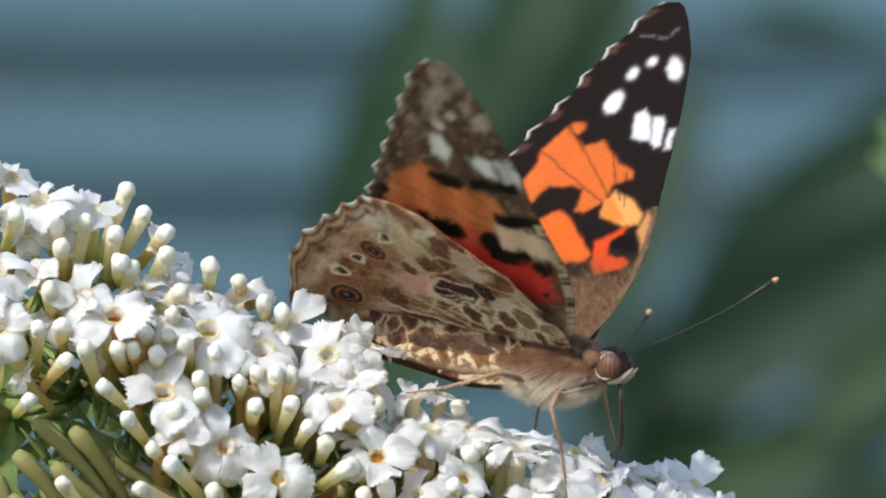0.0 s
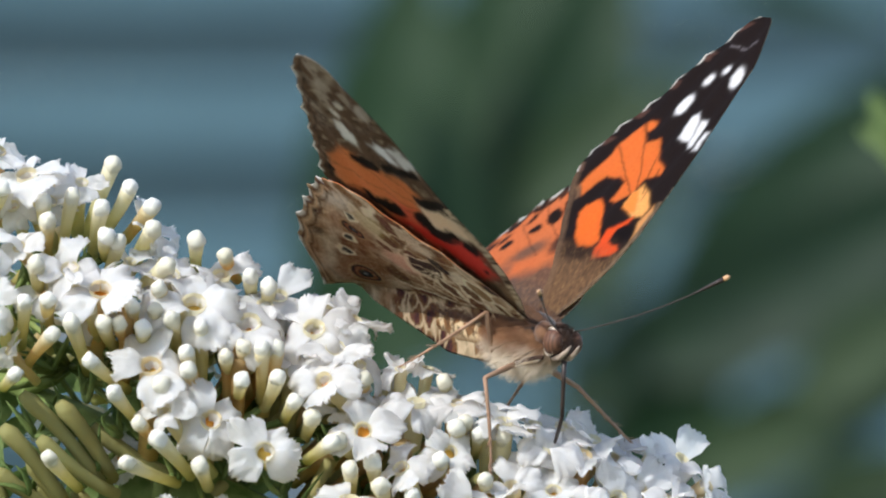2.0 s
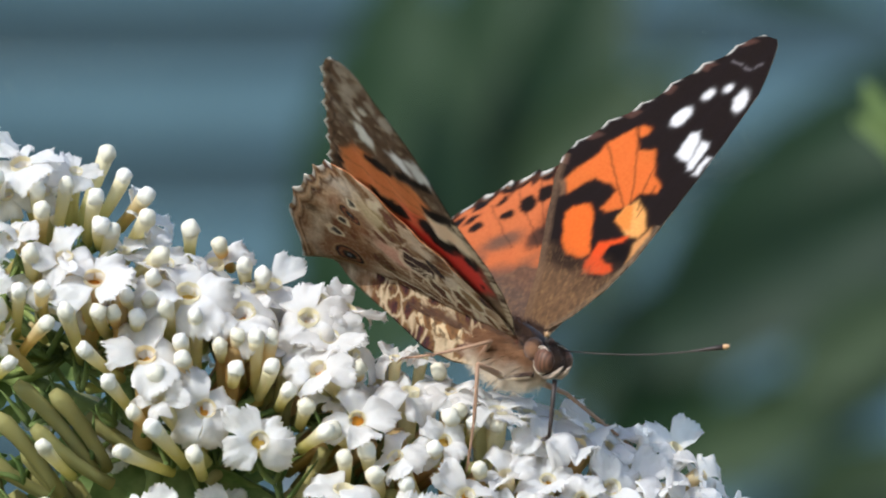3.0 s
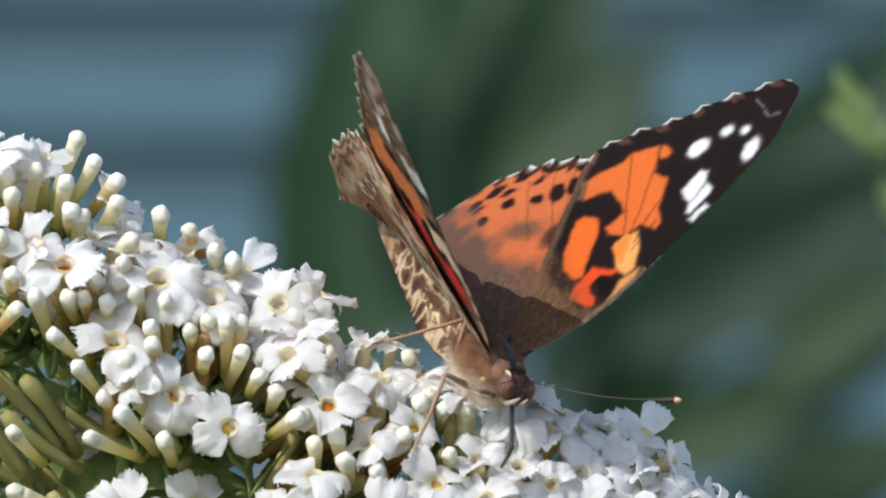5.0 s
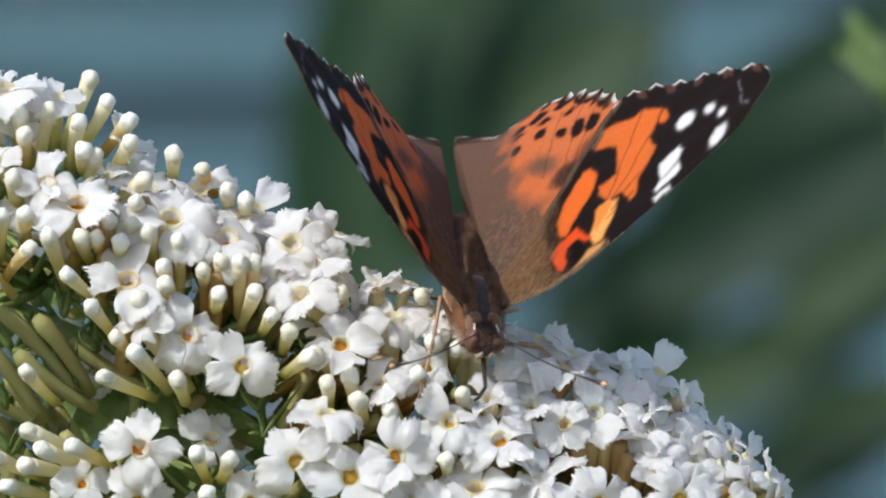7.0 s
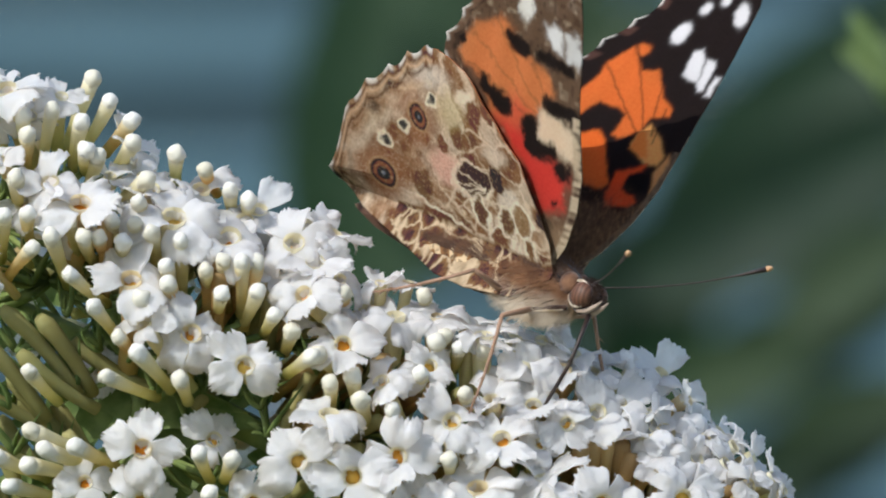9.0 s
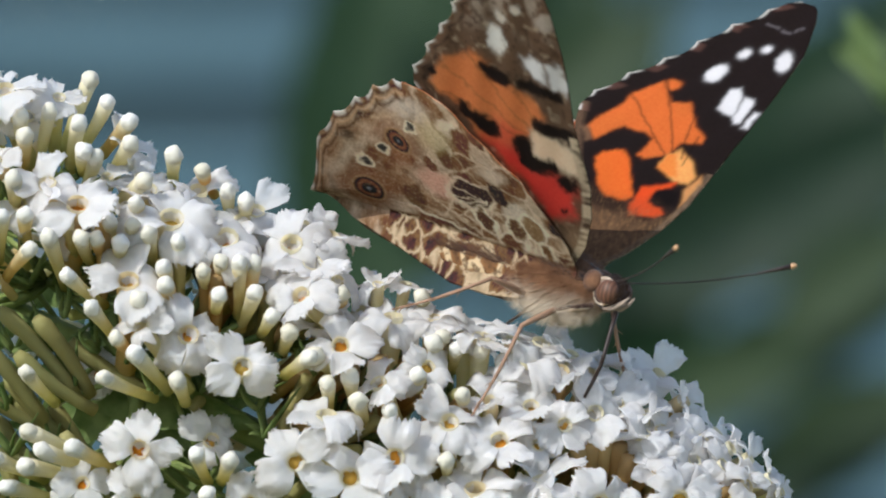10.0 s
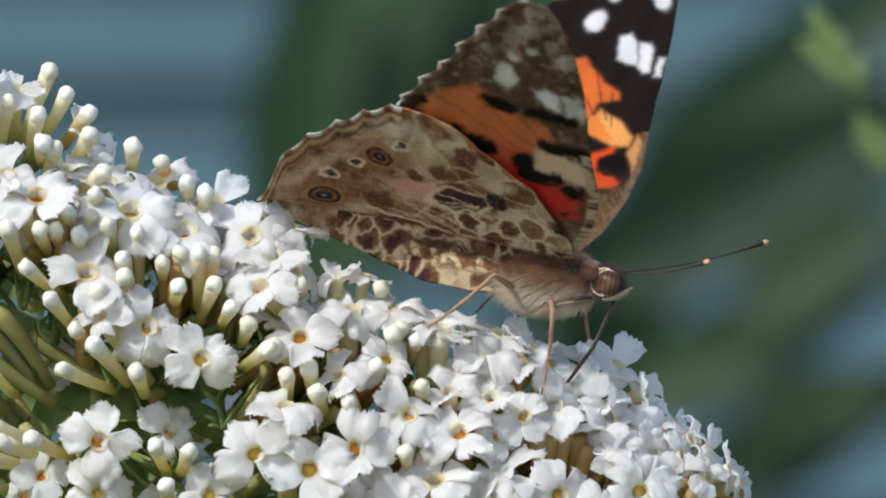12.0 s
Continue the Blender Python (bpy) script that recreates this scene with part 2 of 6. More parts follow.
# ---- leaves out of focus behind the flower ----
def leaf_mesh(name, length, wide, droop, material):
    """A lance-shaped leaf folded along its midrib, from the origin along x."""
    bm = bmesh.new()
    n, rows = 18, []
    for i in range(n + 1):
        u = i / n
        w = wide * (math.sin(math.pi * u ** 0.75) ** 0.9) * (1 + 0.05 * math.sin(u * 60)) + 0.0004
        x, z = u * length, -droop * u * u
        rows.append([bm.verts.new((x, s * w * 0.5, z + abs(s) * w * 0.16 + 0.02 * wide * math.sin(u * 30) * abs(s))) for s in (-1, -0.5, 0, 0.5, 1)])
    for a, b in zip(rows, rows[1:]):
        for k in range(4):
            bm.faces.new((a[k], b[k], b[k + 1], a[k + 1]))
    return mesh_of(name, bm, material)


def build_shrub(label, foot, leaves, material, stem_top):
    shrub = thing("shrub", label, "shrub", Matrix.Translation(foot))
    f, t = Vector(foot), Vector(stem_top)
    bm = bmesh.new()
    sweep_tube(bm, [Vector((0, 0, -0.01)), (t - f) * 0.5 + Vector((0.03, 0, 0)), t - f], [0.012, 0.008, 0.003], 8)
    part("stem", bm, TWIG, shrub)
    for x, y, z, length, wide, droop, ry, roll in leaves:
        root = Vector((x, y, z)) - f
        low = (t - f) * max(0.15, min(0.9, (root.z - 0.12) / (t - f).z))
        bm = bmesh.new()
        sweep_tube(bm, [low, low.lerp(root, 0.5) + Vector((0, 0, -0.06 * length)), root], [min(0.02 * length, 0.004), min(0.015 * length, 0.003), min(0.01 * length, 0.002)], 6)
        part("twig", bm, TWIG, shrub)
        me = leaf_mesh("leaf", length, wide, droop, material)
        child("leaf", me, shrub, pose(x - f.x, y - f.y, z - f.z, roll, ry))
    return shrub

DARK_LEAVES = (
    (-0.0564, 3.400, 1.1451, 0.2650, 0.0920, 0.0133, -84.0, 80),
    (-0.0295, 3.500, 1.1626, 0.3012, 0.1068, 0.0151, -73.6, 70),
    (0.0236, 3.450, 1.1755, 0.2559, 0.0807, 0.0128, -76.0, 85),
    (0.0436, 3.300, 1.1405, 0.3014, 0.0687, 0.0151, -30.4, 80),
    (0.0930, 3.500, 1.0935, 0.1997, 0.0534, 0.0100, -24.1, 75),
    (0.1043, 3.450, 1.1910, 0.2639, 0.0714, 0.0132, -41.2, 75),
    (0.0586, 3.300, 1.1883, 0.1665, 0.0508, 0.0083, -69.0, 70),
    (0.1196, 2.900, 1.3531, 0.0905, 0.0161, 0.0045, 12.0, 60),
    (0.1199, 3.350, 1.1761, 0.1697, 0.0454, 0.0085, -22.0, 60),
    (-0.1484, 3.400, 0.8754, 0.2116, 0.0920, 0.0106, -80.0, 80),
    (0.1291, 3.450, 1.0389, 0.1944, 0.0528, 0.0097, -28.6, 80),
    (-0.0077, 3.600, 1.1810, 0.2595, 0.0772, 0.0130, -82.9, 80),
    (-0.0086, 3.200, 1.1864, 0.1254, 0.0520, 0.0060, -92.7, 112),
    (0.0642, 3.200, 1.1282, 0.0809, 0.0420, 0.0040, -23.3, 108),
)
MID_LEAVES = (
    (0.0274, 3.150, 1.2412, 0.1077, 0.0500, 0.0060, -46.1, 70),
    (0.1676, 3.200, 1.1486, 0.1083, 0.0460, 0.0060, -36.3, 66),
    (0.1050, 3.150, 1.1090, 0.0938, 0.0400, 0.0050, -27.3, 70),
    (0.0482, 3.200, 1.2155, 0.0800, 0.0360, 0.0050, -56.9, 76),
    (0.1646, 3.200, 1.0787, 0.0979, 0.0500, 0.0050, -30.4, 70),
)
LIGHT_LEAVES = (
    (0.0502, 0.273, 1.2214, 0.0058, 0.0024, 0.0006, -122.0, 60),
    (0.0507, 0.280, 1.2203, 0.0047, 0.0023, 0.0006, -158.0, 75),
    (0.0517, 0.286, 1.2193, 0.0045, 0.0023, 0.0006, -98.0, 65),
    (0.0523, 0.279, 1.2184, 0.0049, 0.0024, 0.0006, -148.0, 70),
    (0.0537, 0.290, 1.2168, 0.0040, 0.0022, 0.0006, -82.0, 60),
    (0.0544, 0.284, 1.2154, 0.0051, 0.0026, 0.0006, -138.0, 80),
    (0.0560, 0.288, 1.2085, 0.0057, 0.0030, 0.0006, -112.0, 60),
    (0.0568, 0.292, 1.2065, 0.0045, 0.0027, 0.0006, -76.0, 70),
    (0.0571, 0.281, 1.2105, 0.0042, 0.0024, 0.0006, -152.0, 70),
)


# ---- the butterfly bush: one flower head on its stem ----
AXIS = Vector((-29.2, -9.6))                # a point of the flower head's axis, x and z in millimetres
ALONG, ACROSS = Vector((0.891, -0.454)), Vector((0.454, 0.891))
HALF, DEEP = 19.3, 12.0


def front(x, z):
    """Depth of the flower head's near surface at x, z (millimetres)."""
    h = (Vector((x, z)) - AXIS).dot(ACROSS) / HALF
    return -DEEP * max(0.0, 1 - h * h) ** 0.9


def petal_mesh(seed, reach, wide, curl):
    """One lobe of a flower, fanning out from the throat along x: broad and rounded, wavy, with a finely frayed edge."""
    rng = random.Random(seed)
    bm = bmesh.new()
    nu, nv = 11, 30
    ph = [rng.uniform(0, 6.3) for _ in range(4)]
    spot = Vector((rng.uniform(0, 50), rng.uniform(0, 50), 0))
    fray = [rng.uniform(-1, 1) - 0.9 * (rng.random() < 0.16) for _ in range(nv + 1)]
    skew = rng.uniform(-0.12, 0.12)
    top, low = [], []
    for i in range(nu + 1):
        u = i / nu
        rt, rl = [], []
        for j in range(nv + 1):
            v = 2 * j / nv - 1
            ring = Vector((0.50 * math.cos(v * 0.8), 0.50 * math.sin(v * 0.8)))
            w = wide * 0.5 * (0.46 + 0.72 * u ** 0.8 - 0.20 * u ** 5)
            end = reach * (1 - 0.17 * abs(v) ** 2.6 - 0.10 * abs(v) ** 9 + skew * v) * (1 + 0.09 * math.sin(3.4 * v + ph[0]) * u ** 3) + 0.16 * fray[j] * u ** 9
            fan = Vector((0.44 + u * end, v * w * (1 + 0.05 * math.sin(9 * u + ph[2]) * u)))
            k = min(1.0, u * 3.2)
            x, y = ring.lerp(fan, k)
            z = (-0.45 * (1 - k) ** 2 + 0.46 * u - 0.42 * u * u + curl * u * u * u + 0.42 * v * v * (0.5 - u) * u
                 + 0.30 * math.sin(2.6 * v + ph[3]) * u * u + 0.13 * math.sin(7 * v + ph[0]) * u ** 3 + 0.55 * u * noise.noise(spot + Vector((x * 0.9, y * 0.9, 0))) + 0.16 * u * noise.noise(spot + Vector((x * 2.6, y * 2.6, 7))) + 0.07 * fray[nv - j] * u ** 6)
            rt.append(bm.verts.new(Vector((x, y, z)) * MM))
            rl.append(bm.verts.new(Vector((x - 0.02 * u, y * 0.985, z - 0.14 * (1 - 0.55 * u))) * MM))
        top.append(rt)
        low.append(rl)
    for i in range(nu):
        for j in range(nv):
            bm.faces.new((top[i][j], top[i + 1][j], top[i + 1][j + 1], top[i][j + 1]))
            bm.faces.new((low[i][j], low[i][j + 1], low[i + 1][j + 1], low[i + 1][j]))
    for i in range(nu):
        bm.faces.new((top[i][0], low[i][0], low[i + 1][0], top[i + 1][0]))
        bm.faces.new((top[i][nv], top[i + 1][nv], low[i + 1][nv], low[i][nv]))
    for j in range(nv):
        bm.faces.new((top[nu][j], low[nu][j], low[nu][j + 1], top[nu][j + 1]))
    return mesh_of("petal", bm, PETAL)


def tube_mesh(length, bend):
    """The flower's tube from its mouth at the origin back along -z, open in front, with a green calyx at its foot."""
    bm = bmesh.new()
    pts, rad = [], []
    for i in range(9):
        u = i / 8
        pts.append(Vector((bend * u * u, 0, -length * u)) * MM)
        rad.append((0.66 - 0.06 * min(1, u * 2.2) + 0.04 * math.sin(9 * u) - 0.10 * max(0, u - 0.7)) * MM)
    sweep_tube(bm, pts, rad, 10, cap=False)
    inner = [p + Vector((0, 0, 0.00002)) for p in pts[:3]]
    sweep_tube(bm, inner, [0.6 * MM, 0.5 * MM, 0.4 * MM], 10, cap=False)
    return mesh_of("floret", bm, TUBE)


def throat_mesh():
    bm = bmesh.new()
    sweep_tube(bm, [Vector((0, 0, -0.0018)), Vector((0, 0, -0.0012)), Vector((0, 0, -0.0008))], [0.0003, 0.00042, 0.00048], 12)
    return mesh_of("throat", bm, THROAT)


def bud_tube_mesh(length, bend, material=None, mouth=0.74):
    bm = bmesh.new()
    pts = [Vector((bend * u * u, 0, -length * u)) * MM for u in (0, 0.1, 0.3, 0.55, 0.8, 1)]
    sweep_tube(bm, pts, [r * MM for r in (mouth, 0.70, 0.61, 0.53, 0.50, 0.53)], 10)
    return mesh_of("bud", bm, material or TUBE)


def bud_tip_mesh(seed):
    """The closed head of a bud: four lobes folded over one another."""
    rng = random.Random(seed)
    bm = bmesh.new()
    bmesh.ops.create_uvsphere(bm, u_segments=16, v_segments=10, radius=1.0)
    k = rng.uniform(0, 1.5)
    for v in bm.verts:
        a = math.atan2(v.co.y, v.co.x)
        s = 1 + 0.07 * math.cos(4 * a + k) * (1 - v.co.z * v.co.z) + 0.06 * math.sin(3 * a + 4 * v.co.z + 4 * k) + 0.03 * rng.uniform(-1, 1)
        w = 0.78 * (1 - 0.22 * max(0, -v.co.z))
        v.co = Vector((v.co.x * s * w, v.co.y * s * w, v.co.z * (0.84 if v.co.z > 0 else 1.6))) * MM
    return mesh_of("bud_tip", bm, BUD)


# clusters of the head: open florets as x, z, size, lean of the face to the side and upwards, turn in degrees, depth behind
# the head's surface; buds as x, z of the tip, angle of the tube and how far it points to the lens
HEAD = {
    "upper": (
        [(-38.4, 13.6, 1.01, 0.1, 0.75, 20, 1), (-36, 11.7, 1.34, -0.15, 0.78, 30, 0), (-31.6, 11.1, 0.86, 0.1, 0.78, 10, 0), (-39.2, 6.2, 1.34, 0.05, 0.78, 30, 0), (-40.1, 3.3, 0.96, -0.5, 0.64, 0, 1), (-25.9, 7.1, 1.03, 0.45, 0.72, 20, 3), (-24.9, 4.6, 0.91, 0.2, 0.78, 0, 3), (-32.3, 4.1, 1.2, -0.25, 0.72, 15, 0), (-29.7, 2.4, 1.4, 0.1, 0.66, 40, -1), (-38.8, 1.3, 0.96, -0.3, 0.64, 30, 0), (-36.4, 5.8, 0.86, -0.45, 0.68, 20, 1), (-28.7, -11.2, 0.92, -0.3, 0.44, 10, 12), (-33.9, 11.1, 0.86, 0.1, 0.78, 0, 4), (-34.2, 9.6, 0.9, 0.1, 0.67, 15, 4), (-27.6, 4.6, 0.85, 0.25, 0.75, 30, 3), (-37.2, 9.2, 0.85, -0.2, 0.67, 0, 4)],
        [(-40.4, 15.5, 66, 0.95), (-39.7, 14.1, 70, 0.88), (-40, 12.3, 71, 0.9), (-39.9, 10.5, 74, 0.93), (-37.8, 10.3, 64, 0.92), (-34.5, 9.3, 80, 0.93), (-29.3, 12.2, 67, 0.37), (-27.8, 10.4, 64, 0.63), (-26, 8.9, 47, 0.81), (-32.3, 9.6, 75, 0.65), (-29.9, 8.7, 72, 0.81), (-34.1, 7.7, 82, 0.89), (-25.8, 7.1, 54, 0.88), (-28.5, 6, 69, 0.92), (-29.4, 6.5, 67, 0.95)]),
    "below": (
        [(-37.1, -2.5, 0.65, -0.5, 0.64, 0, 3), (-22.3, 1.3, 1.61, 0.08, 0.68, 10, 0), (-24.6, -7.3, 0.96, -0.4, 0.66, 15, 0), (-34.6, 2.4, 0.95, -0.1, 0.67, 20, 3), (-29.2, 0.2, 0.95, 0.1, 0.67, 0, 4), (-25.2, 0.8, 0.95, 0.1, 0.67, 10, 3), (-24.2, 3.6, 1.01, 0.1, 0.69, 40, 2)],
        [(-34.9, 4.2, 89, 0.88), (-35.7, 1.2, 83, 0.88), (-33.9, 1.4, 77, 0.94), (-24.7, 4.1, 40, 0.84), (-22.3, 6.2, 83, 0.93), (-19.9, 5, 94, 0.95), (-25.1, 2.3, 96, 0.95), (-30.6, 0.9, 100, 0.86), (-31.9, -0.5, 103, 0.89), (-29.4, -0.5, 90, 0.94), (-28.2, -0.5, 90, 0.95), (-27.2, 0.9, 88, 0.95), (-39.1, -1.3, 93, 0.9), (-33.6, -1.4, 43, 0.79), (-30.3, -3.5, 131, 0.88), (-36.4, -4.5, 40, 0.95), (-25.4, 0.6, 75, 0.95), (-26.3, -0.9, 82, 0.95)]),
    "stem_side": (
        [(-25.7, -3.7, 1.43, -0.02, 0.68, 12, 0), (-20.8, -8, 1.31, 0.1, 0.44, 35, 0), (-16.5, -10.6, 1.25, 0, 0.16, 42, -1), (-19.1, -16.6, 0.99, 0.1, 0.39, 50, 5)],
        [(-28.4, -6.1, 124, 0.87), (-26.5, -8.4, 128, 0.95), (-24.8, -9.8, 129, 0.79), (-27.3, -11.6, 150, 0.83), (-21.6, -11.8, 103, 0.95), (-33.6, -11.2, 120, 0.88), (-24.7, -5.4, 107, 0.95), (-22.6, -4.2, 108, 0.95), (-24, -0.2, 100, 0.93), (-22.8, -2.8, 103, 0.95), (-19.7, -3.1, 85, 0.95), (-16.8, -2.6, 88, 0.65), (-15.7, -2.6, 81, 0.63), (-15.6, -4.9, 71, 0.83), (-14.2, -6.7, 57, 0.95), (-12.8, -8, 70, 0.95), (-11.3, -10, 36, 0.91), (-18.4, -5, 73, 0.95), (-21.7, -0.9, 93, 0.66), (-18.3, -2.4, 88, 0.86)]),
    "shoulder": (
        [(-18, -0.3, 1.61, -0.05, 0.64, 40, 0), (-15.6, 1.9, 1.11, 0.1, 0.69, 35, 1.5), (-12.7, -0.7, 1.38, 0.1, 0.64, 10, 0), (-12, 0.7, 1.18, 0.1, 0.78, 40, 1), (-9.4, -0.1, 1.05, 0.5, 0.71, 15, 0), (-11, -2.3, 1.27, 0.1, 0.68, 30, 0), (-12, -4.9, 1.18, -0.45, 0.49, 20, -1), (-9.2, -3.7, 1.12, 0.1, 0.78, 0, 0), (-20.3, 3.6, 1.13, 0.1, 0.78, 20, 2), (-14.5, -3.2, 1.07, 0.05, 0.72, 30, 3), (-16.8, 1.2, 1.07, -0.1, 0.78, 0, 2)],
        [(-17.9, 3.3, 83, 0.95), (-16.4, 2.5, 81, 0.95), (-8.7, -5, 81, 0.95)]),
    "low": (
        [(-24.7, -17.2, 1.24, 0, 0.09, -8, -1), (-24.8, -21.5, 1.12, 0.05, 0.09, 30, -1), (-29.4, -20, 0.93, -0.1, 0.39, 20, 0), (-31, -21.7, 0.75, -0.3, 0.34, 40, 1), (-15.9, -21.5, 1.08, 0, 0.14, 35, 0), (-20.5, -22.9, 0.91, 0, 0.34, 10, 2)],
        [(-33.3, -16, 153, 0.63), (-32.2, -17.5, 155, 0.71), (-29.8, -17.2, 148, 0.83), (-33.6, -18.7, 169, 0.73), (-20.1, -17.7, 95, 0.95), (-17.5, -18.2, 66, 0.95), (-19.3, -20.9, 99, 0.95), (-35.2, -20.4, 162, 0.86), (-36.2, -18.1, 149, 0.89)]),
    "middle": (
        [(-8.7, -8.9, 1.09, 0, 0.34, 15, -1), (-5.7, -4, 0.76, 0.1, 0.93, 10, 0), (-3.5, -4, 0.77, 0.2, 0.93, 40, 0), (-4.5, -6.6, 1.2, 0.05, 0.93, 25, 0), (-1.7, -10.7, 0.93, 0.2, 0.39, 35, 0), (-5.7, -11.9, 1.06, -0.35, 0.66, 20, 0), (-9.8, -14.4, 1.31, 0.02, 0.88, 40, 0), (-12.2, -18.2, 1.18, 0.02, 0.09, 45, -1), (-7.9, -19.4, 1.24, 0.02, 0.1, 25, -1), (-4.3, -17.8, 1.18, 0.05, 0.16, 5, -1), (-7.2, -7.3, 0.83, 0.1, 0.86, 0, 2), (-10.4, -7.3, 0.83, -0.2, 0.76, 0, 3)],
        [(-10.6, -9.9, 132, 0.94), (-2.2, -5.2, 100, 0.95), (-2.5, -11.4, 91, 0.95), (-4.7, -14.3, 93, 0.95), (-7.2, -13.5, 103, 0.93), (-0.2, -18.2, 94, 0.95), (-9.7, -12.1, 96, 0.93), (-7.9, -11.6, 93, 0.92)]),
    "front": (
        [(0, -15, 1.18, 0, 0.49, 35, -1), (4, -16.5, 1.18, 0, 0.42, 40, -1), (2.1, -20.3, 1.38, 0, 0.81, 25, 0), (-5.2, -22, 1.16, 0.05, 0.09, 30, -1), (3.2, -13.4, 1.03, -0.1, 0.76, 20, 1), (6.6, -13.8, 1.03, 0.1, 0.68, 15, 0), (9.3, -15.3, 0.93, 0.1, 0.39, 40, -1), (7.2, -16.9, 0.83, 0.1, 0.44, 0, 0), (7.5, -19.6, 1.34, 0, 0.93, 30, 0), (6.1, -21.5, 1.11, -0.1, 0.66, 20, 0), (12.1, -21.6, 1.23, 0, 0.12, 20, -1), (-1.2, -21.1, 1.01, 0, 0.66, 45, 1), (-1.2, -22.9, 1.08, 0, 0.14, 10, -1)],
        [(1.1, -13, 97, 0.95)]),
    "crest": (
        [(-1.3, -6.7, 1.01, 0.1, 0.92, 10, 0), (1.4, -7.3, 1.2, 0.05, 0.93, 30, 0), (2.6, -8.2, 1.2, 0.1, 0.93, 10, -1), (5, -8.5, 1.11, 0.1, 0.93, 40, 0), (7.5, -8.7, 1.18, 0.2, 0.86, 20, 0), (9.9, -9.7, 1.03, 0.3, 0.86, 0, 0), (6.3, -10.2, 1.11, 0.1, 0.86, 30, -1), (9, -11, 1.15, 0.15, 0.76, 10, -1), (11.4, -11.2, 1.06, 0.3, 0.81, 40, 0), (4.3, -11.4, 0.92, -0.2, 0.76, 10, 1), (12.3, -10.5, 0.88, 0.4, 0.86, 20, 1)],
        [(2.5, -9.6, 72, 0.9), (0.6, -9.4, 79, 0.94), (-0.5, -8.4, 97, 0.95), (-1.2, -8.9, 101, 0.95)]),
    "tip_far": (
        [(14.7, -11.3, 1.12, 0.46, 0.86, 15, 1), (17.2, -11.4, 1.03, 0.6, 0.66, 30, 0), (19.2, -13.5, 0.96, 0.75, 0.49, 10, 0), (13.4, -13.6, 1.24, 0.2, 0.76, 40, 0), (11.8, -14.4, 1.10, 0.15, 0.44, 20, -1), (15.7, -14.4, 1.08, 0.2, 0.93, 5, 0), (15.6, -16.0, 1.1, 0.15, 0.9, 30, 0), (17.4, -15.9, 1.22, 0.4, 0.76, 10, 0), (20.7, -16.7, 0.96, 0.75, 0.49, 30, 0), (21.9, -16.1, 0.93, 0.72, 0.66, 0, 2), (22.9, -17.3, 0.93, 0.8, 0.49, 15, 0), (24.5, -18.1, 0.84, 0.84, 0.49, 40, 1), (26, -19.7, 0.78, 0.85, 0.44, 0, 0)],
        []),
    "tip_near": (
        [(16.6, -18.8, 0.85, 0.35, 0.4, 35, 0), (17.8, -17.6, 1.18, 0.35, 0.71, 20, 0), (19.8, -18.2, 0.98, 0.55, 0.49, 5, 0), (18.6, -21.3, 1.16, 0.1, 0.16, 25, -1), (22.2, -18.6, 0.86, 0.75, 0.44, 15, 0), (24.2, -20.3, 0.86, 0.8, 0.39, 30, 0), (27, -20.9, 0.58, 0.85, 0.34, 10, 1), (15.3, -22.9, 0.99, 0.1, 0.14, 30, -1), (21.1, -22.9, 0.99, 0.4, 0.14, 10, -1), (8.4, -22.9, 1.08, 0, 0.14, 0, -1)],
        []),
}


